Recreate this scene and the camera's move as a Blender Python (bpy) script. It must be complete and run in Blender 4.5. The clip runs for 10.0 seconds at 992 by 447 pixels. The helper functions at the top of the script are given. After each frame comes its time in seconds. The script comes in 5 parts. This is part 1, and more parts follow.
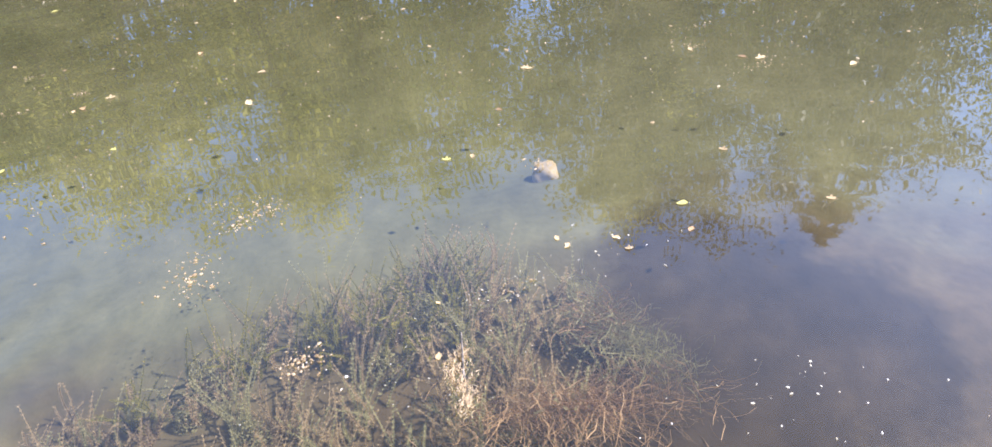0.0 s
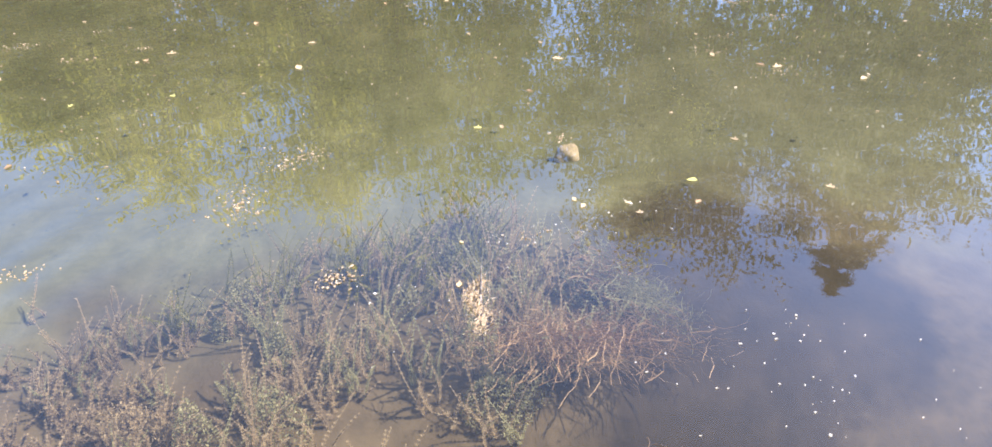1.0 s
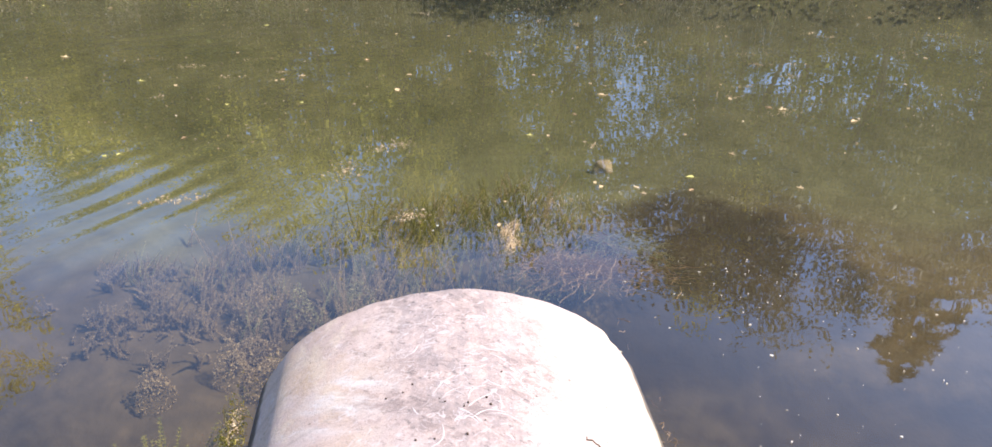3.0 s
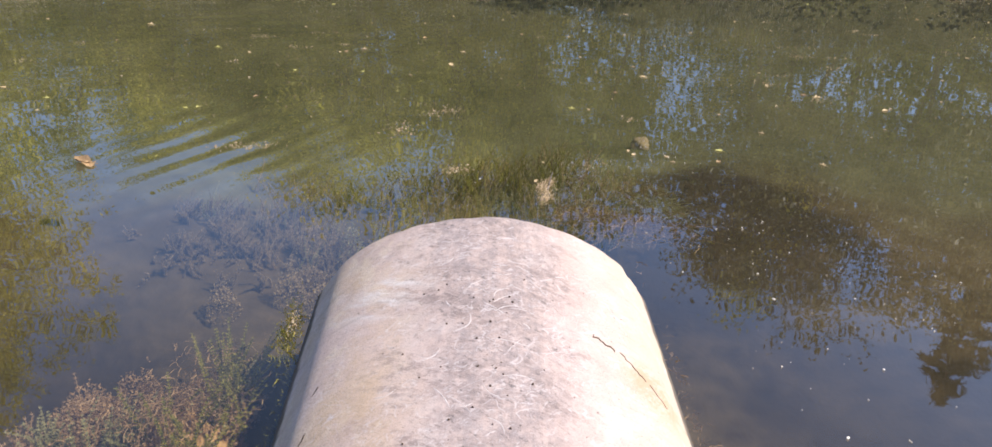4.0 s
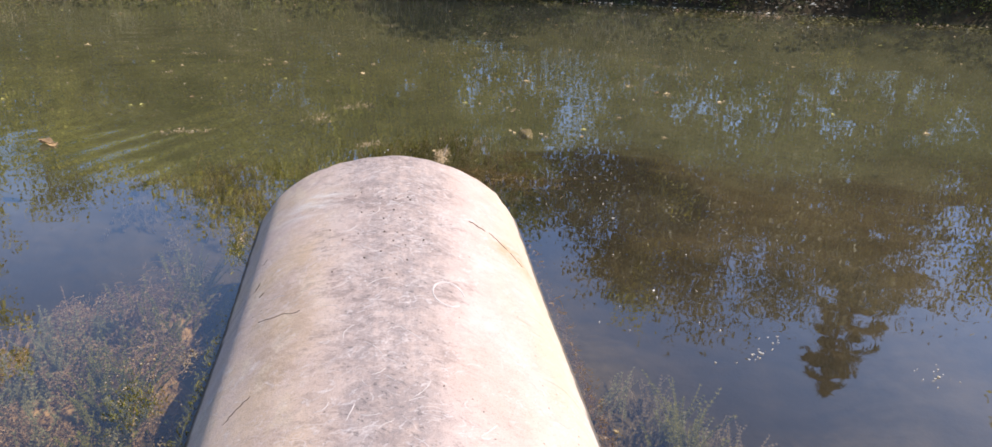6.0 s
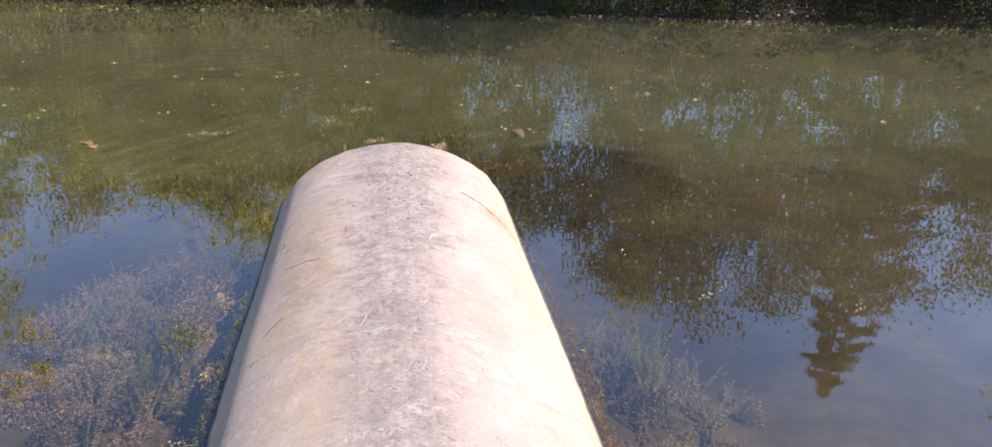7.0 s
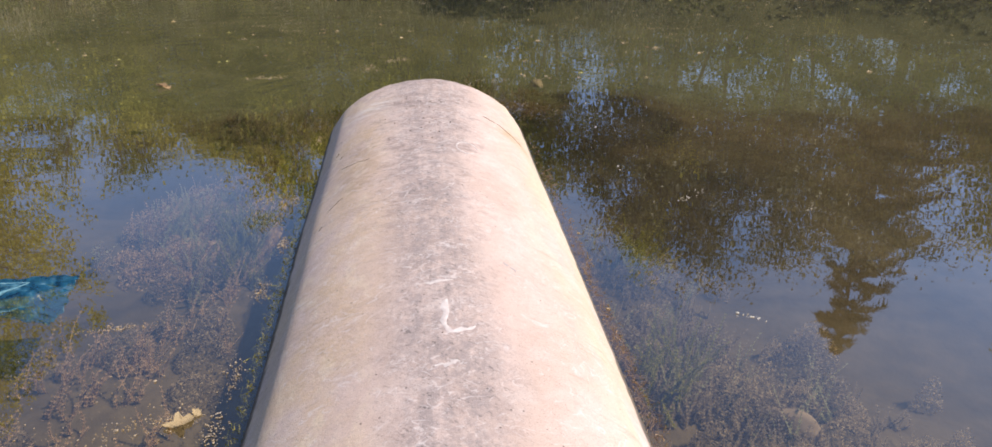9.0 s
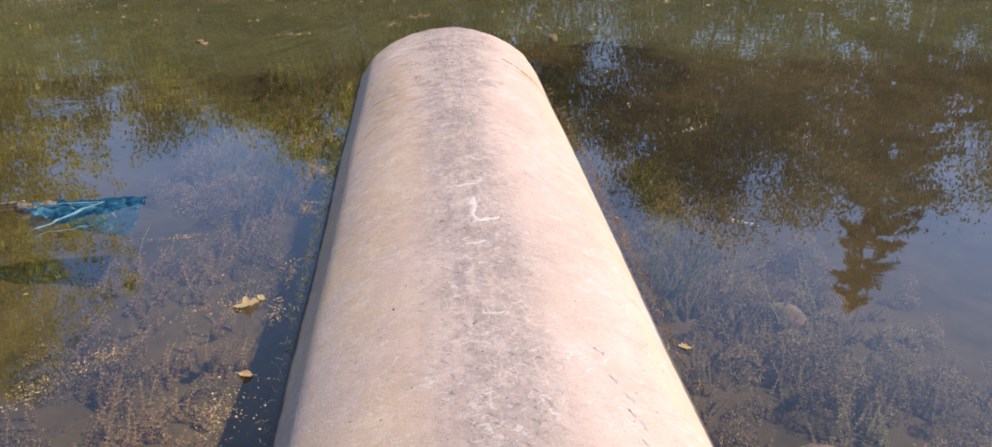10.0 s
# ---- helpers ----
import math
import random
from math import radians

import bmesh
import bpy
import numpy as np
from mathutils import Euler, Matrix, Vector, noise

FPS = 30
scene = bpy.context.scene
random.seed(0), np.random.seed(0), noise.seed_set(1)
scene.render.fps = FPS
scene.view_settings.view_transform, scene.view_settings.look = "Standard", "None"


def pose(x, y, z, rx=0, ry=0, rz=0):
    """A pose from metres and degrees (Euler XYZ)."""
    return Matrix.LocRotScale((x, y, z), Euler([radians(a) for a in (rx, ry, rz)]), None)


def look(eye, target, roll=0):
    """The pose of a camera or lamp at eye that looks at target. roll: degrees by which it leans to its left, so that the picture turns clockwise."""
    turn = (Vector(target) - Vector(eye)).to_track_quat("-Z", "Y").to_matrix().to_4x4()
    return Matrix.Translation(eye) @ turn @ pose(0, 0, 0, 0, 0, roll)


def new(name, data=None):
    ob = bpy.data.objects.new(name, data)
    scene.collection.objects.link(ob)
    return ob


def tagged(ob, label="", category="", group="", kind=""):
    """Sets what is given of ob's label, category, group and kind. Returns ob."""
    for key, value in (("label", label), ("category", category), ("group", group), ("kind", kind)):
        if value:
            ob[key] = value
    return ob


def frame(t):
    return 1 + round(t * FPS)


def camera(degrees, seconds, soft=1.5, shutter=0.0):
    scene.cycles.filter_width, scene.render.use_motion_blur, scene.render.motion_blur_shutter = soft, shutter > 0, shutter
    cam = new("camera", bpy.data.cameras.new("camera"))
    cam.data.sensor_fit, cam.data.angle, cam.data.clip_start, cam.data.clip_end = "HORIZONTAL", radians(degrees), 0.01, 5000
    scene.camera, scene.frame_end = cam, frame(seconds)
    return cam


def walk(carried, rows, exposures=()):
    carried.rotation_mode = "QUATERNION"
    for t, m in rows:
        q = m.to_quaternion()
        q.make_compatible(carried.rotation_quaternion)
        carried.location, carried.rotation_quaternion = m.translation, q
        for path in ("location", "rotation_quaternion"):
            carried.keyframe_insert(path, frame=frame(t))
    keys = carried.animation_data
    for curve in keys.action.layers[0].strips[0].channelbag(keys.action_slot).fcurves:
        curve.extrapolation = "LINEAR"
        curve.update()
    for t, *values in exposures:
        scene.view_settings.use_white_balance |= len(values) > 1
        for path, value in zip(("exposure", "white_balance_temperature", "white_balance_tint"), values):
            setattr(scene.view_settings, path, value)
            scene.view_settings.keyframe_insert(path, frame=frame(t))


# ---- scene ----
# ---------------------------------------------------------------- camera
cam = camera(64.9, 10.0)
EXPOSURES = [(0.0, 1.26, 5850, 20), (1.0, 1.40, 5950, 20), (2.2, 1.28, 6150, 18), (3.4, 0.66, 6400, 16), (5.0, 0.40, 6450, 15), (7.5, 0.39, 6500, 15), (8.5, 0.31, 6600, 15), (10.0, 0.18, 6800, 16)]
PATH = [
    (0, (0.152, 0.134, 1.950), (0.554, 1.676, 0.742), -4.13),
    (0.5, (0.050, -0.084, 1.876), (0.512, 1.469, 0.703), -0.55),
    (1, (0.006, -0.256, 1.862), (0.387, 1.339, 0.717), 0.23),
    (1.5, (0.035, -0.538, 1.816), (0.245, 1.131, 0.734), -0.04),
    (2, (-0.017, -0.903, 1.888), (0.115, 0.807, 0.860), -2.90),
    (2.2, (-0.027, -1.034, 1.909), (0.105, 0.676, 0.881), -1.95),
    (3.3, (-0.009, -1.602, 1.903), (0.188, 0.155, 0.969), 1.52),
    (3.5, (-0.022, -1.648, 1.833), (0.132, 0.075, 0.828), 1.48),
    (4, (0.019, -1.965, 1.856), (0.093, -0.206, 0.907), 2.06),
    (4.5, (0.068, -2.188, 1.822), (0.182, -0.412, 0.910), 1.80),
    (5, (-0.016, -2.496, 1.768), (0.283, -0.716, 0.906), 5.61),
    (5.5, (0.049, -2.781, 1.762), (0.302, -0.983, 0.924), 2.03),
    (5.7, (0.070, -2.901, 1.772), (0.350, -1.113, 0.921), 3.28),
    (6.8, (0.031, -3.688, 1.824), (0.302, -1.845, 1.096), 1.29),
    (7, (0.067, -3.777, 1.796), (0.332, -1.955, 1.015), 1.38),
    (7.5, (0.027, -4.065, 1.822), (0.319, -2.225, 1.093), 1.18),
    (8, (-0.023, -4.341, 1.794), (0.339, -2.556, 0.968), 2.37),
    (8.5, (0.014, -4.534, 1.791), (0.303, -2.725, 0.988), 1.23),
    (9, (0.019, -4.697, 1.793), (0.213, -2.892, 0.953), 0.95),
    (9.5, (-0.055, -4.933, 1.743), (0.166, -3.149, 0.867), 1.33),
    (10, (-0.044, -5.191, 1.727), (0.103, -3.412, 0.826), -0.38),
]
walk(cam, [(t, look(eye, target, roll)) for t, eye, target, roll in PATH], exposures=EXPOSURES)

# ---------------------------------------------------------------- sky and sun
SUN_AZ, SUN_EL = radians(104), radians(52.5)          # azimuth clockwise from +y
world = bpy.data.worlds.new("sky")
scene.world = world
world.use_nodes = True
wn = world.node_tree
sky = wn.nodes.new("ShaderNodeTexSky")
sky.sky_type, sky.sun_disc = "NISHITA", False
sky.sun_elevation, sky.sun_rotation = SUN_EL, SUN_AZ
sky.air_density, sky.dust_density, sky.ozone_density = 1.0, 0.5, 4.8
wn.nodes["Background"].inputs["Strength"].default_value = 0.115
wn.links.new(sky.outputs[0], wn.nodes["Background"].inputs["Color"])
lamp = bpy.data.lights.new("sun", "SUN")
lamp.energy, lamp.angle, lamp.color = 4.6, radians(0.55), (1.0, 0.93, 0.83)
sun = new("sun", lamp)
sun_dir = Vector((math.sin(SUN_AZ) * math.cos(SUN_EL), math.cos(SUN_AZ) * math.cos(SUN_EL), math.sin(SUN_EL)))
sun.matrix_world = look(sun_dir * 40, (0, 0, 0))


# ---------------------------------------------------------------- small tools
LATTICE = {}


def lattice(seed):
    if seed not in LATTICE:
        LATTICE[seed] = np.random.RandomState(seed).rand(64, 64)
    return LATTICE[seed]


def vnoise(x, y, size, seed):
    """Smooth value noise from 0 to 1, its grain about size metres."""
    g = lattice(seed)
    x, y = np.asarray(x, float) / size, np.asarray(y, float) / size
    i, j = np.floor(x).astype(int), np.floor(y).astype(int)
    u, v = x - i, y - j
    u, v = u * u * (3 - 2 * u), v * v * (3 - 2 * v)
    a, b = g[i % 64, j % 64], g[(i + 1) % 64, j % 64]
    c, d = g[i % 64, (j + 1) % 64], g[(i + 1) % 64, (j + 1) % 64]
    return (a * (1 - u) + b * u) * (1 - v) + (c * (1 - u) + d * u) * v


def smooth(a, b, x):
    t = np.clip((np.asarray(x, float) - a) / (b - a), 0, 1)
    return t * t * (3 - 2 * t)


def far_shore(x):
    """The far water's edge, which draws nearer beyond the pipe's sunny side."""
    x = np.asarray(x, float)
    return 9.6 - 0.9 * smooth(0.5, 4.5, x) - 1.35 * smooth(3.5, 9.5, x) + 0.06 * np.clip(-x - 3, 0, 14) + 0.45 * (vnoise(x, 0 * x, 2.6, 3) - 0.5) + 0.22 * (vnoise(x, 0 * x, 0.7, 4) - 0.5)


def tree_line(x):
    """The line along which the trees of the far bank stand."""
    x = np.asarray(x, float)
    return 8.25 - 0.27 * np.clip(x, -12, 5.5) - 0.04 * np.clip(x - 5.5, 0, 20) + 0.7 * (vnoise(x, 0 * x, 2.6, 3) - 0.5) + 0.25 * (vnoise(x, 0 * x, 0.7, 4) - 0.5)


def near_shore(x):
    x = np.asarray(x, float)
    return -7.6 - 0.1 * np.clip(x, -20, 20) + 0.8 * (vnoise(x, 0 * x, 2.5, 5) - 0.5)


def patches(x, y, spots, grain=0.4, seed=17):
    """Soft-edged, ragged ovals (x, y, rx, ry): 0 to 1."""
    f = sum(np.exp(-(((x - a) / c) ** 2 + ((y - b) / d) ** 2)) for a, b, c, d in spots)
    return np.clip(f * (0.75 + 0.6 * vnoise(x, y, grain, seed)), 0, 1)


def dark_hollow(x, y):
    """Hollows in the bed, off the mouth and beside the pipe, coloured dark."""
    return patches(x, y, ((2.0, 0.7, 0.7, 0.5), (1.75, -0.05, 0.65, 0.75), (0.55, 1.20, 0.6, 0.2), (-1.9, 0.9, 0.7, 0.5)))


def bed_bar(x, y):
    """The gentle bar off the mouth that lifts the dark patch towards the surface."""
    return np.exp(-((x - 1.6) / 1.2) ** 2 - ((y - 2.1) / 1.1) ** 2)


def shade_patch(x, y):
    """How much of the bed is coloured dark as tree shadow, with ragged soft edges: 0 to 1."""
    bar = patches(x, y, ((1.58, 2.32, 0.46, 0.46), (1.28, 1.9, 0.34, 0.28), (2.0, 1.8, 0.36, 0.40), (1.3, 1.4, 0.38, 0.28)), 0.22, 18)
    return np.clip(dark_hollow(x, y) + smooth(0.1, 0.85, bar + 0.45 * (vnoise(x, y, 0.13, 20) - 0.5) * smooth(0.0, 0.4, bar)), 0, 1)


def ground_z(x, y):
    """Height of the bed and the banks; the water lies at 0."""
    x, y = np.asarray(x, float), np.asarray(y, float)
    bed = -0.40 - 0.14 * smooth(2.2, 4.2, y) + 0.13 * (vnoise(x, y, 0.9, 7) - 0.5) + 0.05 * (vnoise(x, y, 0.25, 8) - 0.5)
    bed = bed - 0.16 * dark_hollow(x, y)
    m = bed_bar(x, y)
    bed = bed + m * (-0.20 + 0.04 * (vnoise(x, y, 0.3, 19) - 0.5) - bed)
    s = y - far_shore(x)
    rise = -0.05 + 0.16 * smooth(-0.02, 0.10, s) + 0.78 * smooth(0.0, 0.9, s) + 0.45 * smooth(0.9, 3.5, s) + 0.16 * (vnoise(x, y, 0.5, 9) - 0.5) * smooth(-0.1, 0.5, s)
    z = bed + (rise - bed) * smooth(-1.3, 0.12, s)
    s = near_shore(x) - y
    rise = -0.05 + 0.9 * smooth(-0.1, 2.2, s) + 0.1 * (vnoise(x, y, 0.8, 10) - 0.5) * smooth(-0.3, 0.6, s)
    return z + (rise - z) * smooth(-1.6, 0.12, s)


def bed_at(x, y):
    return float(ground_z(x, y))


def mesh_object(name, verts, faces, material, parent=None, label="", smooth_shade=False):
    me = bpy.data.meshes.new(name)
    me.from_pydata(verts, [], faces)
    me.materials.append(material)
    if smooth_shade:
        me.polygons.foreach_set("use_smooth", [True] * len(me.polygons))
    me.update()
    ob = new(name, me)
    ob.parent = parent
    return tagged(ob, label)


def part(name, bm, material, parent=None, label="", smooth_shade=True):
    me = bpy.data.meshes.new(name)
    bm.normal_update()
    bm.to_mesh(me)
    bm.free()
    me.materials.append(material)
    if smooth_shade:
        me.polygons.foreach_set("use_smooth", [True] * len(me.polygons))
    ob = new(name, me)
    ob.parent = parent
    return tagged(ob, label)


def empty(name, x, y, z):
    ob = new(name)
    ob.empty_display_size = 0.1
    ob.location = (x, y, z)
    return ob


def tube(points, radii, sides=6, cap=True):
    """Vertices and faces of a tapered, bent round bar."""
    verts, faces = [], []
    for k, p in enumerate(points):
        p = Vector(p)
        a = Vector(points[min(k + 1, len(points) - 1)]) - Vector(points[max(k - 1, 0)])
        a.normalize()
        side = a.cross(Vector((0.31, 0.87, 0.38))).normalized()
        up = a.cross(side)
        for i in range(sides):
            w = 2 * math.pi * i / sides
            verts.append(tuple(p + radii[k] * (math.cos(w) * side + math.sin(w) * up)))
    for k in range(len(points) - 1):
        for i in range(sides):
            j = (i + 1) % sides
            faces.append((k * sides + i, k * sides + j, (k + 1) * sides + j, (k + 1) * sides + i))
    if cap:
        faces.append(tuple(range(sides))[::-1])
        faces.append(tuple(range((len(points) - 1) * sides, len(points) * sides)))
    return verts, faces


class Soup:
    """Many small pieces gathered into one mesh."""

    def __init__(self):
        self.verts, self.faces = [], []

    def add(self, verts, faces):
        n = len(self.verts)
        self.verts.extend(verts)
        self.faces.extend(tuple(i + n for i in f) for f in faces)

    def make(self, name, material, parent=None, label="", smooth_shade=False):
        return mesh_object(name, self.verts, self.faces, material, parent, label, smooth_shade)


# ---------------------------------------------------------------- materials
class Nodes:
    """Short words for a material's nodes."""

    def __init__(self, name, roughness=0.8, specular=0.3):
        self.mat = bpy.data.materials.new(name)
        self.mat.use_nodes = True
        self.t = self.mat.node_tree
        self.bsdf = self.t.nodes["Principled BSDF"]
        self.bsdf.inputs["Roughness"].default_value = roughness
        self.bsdf.inputs["Specular IOR Level"].default_value = specular
        self.out = self.t.nodes["Material Output"]

    def node(self, kind, **values):
        n = self.t.nodes.new("ShaderNode" + kind)
        for k, v in values.items():
            n.inputs[k.replace("_", " ")].default_value = v
        return n

    def link(self, a, b):
        self.t.links.new(a, b)

    def place(self, scale=(1, 1, 1), local=True):
        c = self.node("TexCoord")
        m = self.node("Mapping", Scale=scale)
        self.link(c.outputs["Object" if local else "Generated"], m.inputs["Vector"])
        return m.outputs[0]

    def noise(self, where, scale, detail=4.0, roughness=0.55):
        n = self.node("TexNoise", Scale=scale, Detail=detail, Roughness=roughness)
        self.link(where, n.inputs["Vector"])
        return n.outputs["Fac"]

    def ramp(self, value, *stops):
        n = self.node("ValToRGB")
        e = n.color_ramp.elements
        while len(e) < len(stops):
            e.new(0.5)
        for k, (p, c) in enumerate(stops):
            e[k].position = p
            e[k].color = (*c, 1) if isinstance(c, tuple) else (c, c, c, 1)
        self.link(value, n.inputs["Fac"])
        return n.outputs["Color"]

    def mix(self, f, a, b, how="MIX"):
        n = self.t.nodes.new("ShaderNodeMix")
        n.data_type, n.blend_type = "RGBA", how
        for slot, v in ((0, f), (6, a), (7, b)):
            if isinstance(v, (int, float)):
                n.inputs[slot].default_value = v
            elif isinstance(v, tuple):
                n.inputs[slot].default_value = (*v, 1)
            else:
                self.link(v, n.inputs[slot])
        return n.outputs[2]

    def math(self, how, a, b=0.0, clamp=False):
        n = self.t.nodes.new("ShaderNodeMath")
        n.operation, n.use_clamp = how, clamp
        for k, v in ((0, a), (1, b)):
            if isinstance(v, (int, float)):
                n.inputs[k].default_value = v
            else:
                self.link(v, n.inputs[k])
        return n.outputs[0]

    def bump(self, height, strength, distance):
        n = self.node("Bump", Strength=strength, Distance=distance)
        self.link(height, n.inputs["Height"])
        return n.outputs["Normal"]

    def colour(self, c):
        if isinstance(c, tuple):
            self.bsdf.inputs["Base Color"].default_value = (*c, 1)
        else:
            self.link(c, self.bsdf.inputs["Base Color"])


def leafy(name, dark, mid, light, translucent=0.35, roughness=0.55):
    """Leaves and stems: each piece a shade of its own."""
    m = Nodes(name, roughness, 0.3)
    g = m.node("NewGeometry")
    big = m.noise(m.place(), 1.3, 2.0)
    f = m.math("ADD", m.math("MULTIPLY", g.outputs["Random Per Island"], 0.6), m.math("MULTIPLY", big, 0.4))
    c = m.ramp(f, (0.15, dark), (0.5, mid), (0.85, light))
    m.colour(c)
    tr = m.node("BsdfTranslucent")
    m.link(c, tr.inputs["Color"])
    mx = m.node("MixShader", Fac=translucent)
    m.link(m.bsdf.outputs[0], mx.inputs[1])
    m.link(tr.outputs[0], mx.inputs[2])
    m.link(mx.outputs[0], m.out.inputs["Surface"])
    return m.mat


def dry_leaf(name, a, b):
    """A fallen leaf with blotches, its tone its own."""
    m = Nodes(name, 0.6, 0.35)
    info = m.node("ObjectInfo")
    n = m.noise(m.place(), 60.0, 3.0)
    c = m.ramp(n, (0.3, a), (0.7, b))
    v = m.math("ADD", m.math("MULTIPLY", info.outputs["Random"], 0.7), 0.6)
    m.colour(m.mix(1.0, c, m.ramp(v, (0.0, 0.0), (1.0, 1.0)), "MULTIPLY"))
    m.link(m.bump(m.noise(m.place(), 150.0, 2.0), 0.4, 0.002), m.bsdf.inputs["Normal"])
    return m.mat


def rough_bark(name, dark, light):
    m = Nodes(name, 0.9, 0.2)
    n = m.noise(m.place((9, 9, 2)), 3.0, 5.0)
    m.colour(m.ramp(n, (0.3, dark), (0.7, light)))
    m.link(m.bump(n, 0.8, 0.02), m.bsdf.inputs["Normal"])
    return m.mat


def concrete():
    """Weathered concrete: pinkish buff, a grey trodden band along the crown, ochre runs on one flank, grit and scratches."""
    m = Nodes("weathered_concrete", 0.85, 0.25)
    p = m.place()
    sep = m.node("SeparateXYZ")
    m.link(p, sep.inputs[0])
    x, y = sep.outputs["X"], sep.outputs["Y"]

    def strokes(turn, long, short, scale, detail=5.0, rough=0.7):
        """Noise drawn out along one direction on the skin."""
        n = m.node("Mapping", Rotation=(0, 0, radians(turn)))
        m.link(p, n.inputs["Vector"])
        q = m.node("Mapping", Scale=(1 / long, 1 / short, 0.6))
        m.link(n.outputs[0], q.inputs["Vector"])
        return m.noise(q.outputs[0], scale, detail, rough)

    def above(value, lo, hi):
        return m.ramp(value, (lo, 0.0), (hi, 1.0))

    def times(a, b):
        return m.math("MULTIPLY", a, b)

    wide = m.noise(m.place((1.0, 0.55, 1.0)), 2.6, 6.0, 0.65)
    fine = m.noise(p, 34.0, 6.0, 0.75)
    grain = m.noise(p, 170.0, 3.0, 0.75)
    grit = m.noise(p, 320.0, 2.0, 0.6)
    brush = strokes(32, 1.8, 0.9, 12.0, 7.0, 0.8)
    cross = strokes(-48, 2.2, 0.8, 15.0, 6.0, 0.8)
    along = strokes(90, 5.0, 0.6, 14.0, 6.0, 0.8)
    buff = m.ramp(wide, (0.34, (0.54, 0.415, 0.35)), (0.5, (0.60, 0.465, 0.405)), (0.66, (0.65, 0.52, 0.465)))
    # mottling in the skin at hand size
    c = m.mix(times(above(m.noise(m.place((1.4, 1.0, 1.0)), 11.0, 6.0, 0.75), 0.47, 0.60), 0.38), buff, (0.49, 0.365, 0.31))
    # ochre runs on the flank away from the sun, lightened against its grazing light, a fainter yellow wash on the other
    left = m.math("MULTIPLY", m.math("SUBTRACT", m.math("MULTIPLY", x, -1.0), 0.14), 4.5, True)
    run = m.math("ADD", times(m.noise(m.place((1.2, 0.8, 1.2)), 3.6, 8.0, 0.66), 0.8), times(fine, 0.2))
    c = m.mix(times(times(left, above(run, 0.42, 0.60)), 0.75), c, (0.63, 0.465, 0.31))
    # paler ochre, which lifts this flank's brightness by colour
    c = m.mix(times(times(left, above(m.noise(m.place((1.5, 0.8, 1.5)), 6.5, 8.0, 0.75), 0.53, 0.60)), 0.55), c, (0.70, 0.58, 0.43))
    right = m.math("MULTIPLY", m.math("SUBTRACT", x, 0.36), 4.0, True)
    c = m.mix(times(times(right, above(m.noise(m.place((2.6, 0.8, 2.6)), 2.2, 6.0, 0.7), 0.38, 0.62)), 0.55), c, (0.63, 0.52, 0.33))
    # rubbed brown texture over the ochre
    tooth = m.math("ADD", times(strokes(55, 1.2, 0.9, 20.0, 6.0, 0.75), 0.6), times(m.noise(p, 60.0, 4.0, 0.7), 0.4))
    patch = above(m.noise(m.place((1.0, 0.6, 1.0)), 3.4, 5.0, 0.6), 0.44, 0.60)
    c = m.mix(times(times(times(left, patch), above(tooth, 0.48, 0.56)), 0.32), c, (0.40, 0.285, 0.19))
    c = m.mix(times(times(left, m.ramp(tooth, (0.38, 1.0), (0.45, 0.0))), 0.35), c, (0.72, 0.62, 0.50))
    # the grey trodden band
    wander = m.math("ADD", x, times(m.math("SUBTRACT", m.noise(m.place((0.5, 0.9, 1)), 1.7, 4.0), 0.5), 0.26))
    mouth = m.node("MapRange")
    mouth.inputs["From Min"].default_value, mouth.inputs["From Max"].default_value = -1.2, 0.4
    mouth.inputs["To Min"].default_value, mouth.inputs["To Max"].default_value = 4.0, 2.5
    m.link(y, mouth.inputs["Value"])
    band = m.math("SUBTRACT", 1.0, times(m.math("ABSOLUTE", m.math("ADD", wander, 0.01)), mouth.outputs[0]), True)
    mesh = m.math("ADD", m.math("ADD", times(brush, 0.22), times(cross, 0.22)), m.math("ADD", times(along, 0.28), times(fine, 0.28)))
    worn = m.math("ADD", times(above(mesh, 0.44, 0.54), 0.70), 0.30)
    band = times(m.ramp(band, (0.0, 0.0), (0.65, 1.0)), worn)
    c = m.mix(times(band, 0.84), c, (0.27, 0.232, 0.228))
    # streaky lime on one shoulder near the mouth
    spot = m.node("Mapping", Location=(0.36 * 3.6, -0.36 * 3.6, 0), Scale=(3.6, 3.6, 0))
    m.link(p, spot.inputs["Vector"])
    disc = m.node("TexGradient")
    disc.gradient_type = "QUADRATIC_SPHERE"
    m.link(spot.outputs[0], disc.inputs["Vector"])
    streak = above(strokes(30, 4.0, 0.6, 5.0, 7.0, 0.75), 0.47, 0.60)
    c = m.mix(times(times(above(disc.outputs["Fac"], 0.05, 0.5), streak), 0.75), c, (0.72, 0.685, 0.65))
    # pale scuffs
    c = m.mix(times(above(strokes(-35, 1.5, 0.9, 7.0, 8.0, 0.7), 0.54, 0.66), 0.25), c, (0.68, 0.60, 0.56))
    # brown smudges rubbed across the crown, thickest by the mouth
    by_mouth = m.node("MapRange")
    by_mouth.inputs["From Min"].default_value, by_mouth.inputs["From Max"].default_value = -2.0, -0.3
    by_mouth.inputs["To Min"].default_value, by_mouth.inputs["To Max"].default_value = 0.25, 1.0
    m.link(y, by_mouth.inputs["Value"])
    middle = m.math("SUBTRACT", 1.0, times(m.math("ABSOLUTE", m.math("ADD", wander, 0.03)), 2.2), True)
    smudge = times(above(strokes(20, 1.6, 0.8, 16.0, 7.0, 0.78), 0.49, 0.58), above(m.noise(p, 4.5, 4.0, 0.6), 0.42, 0.56))
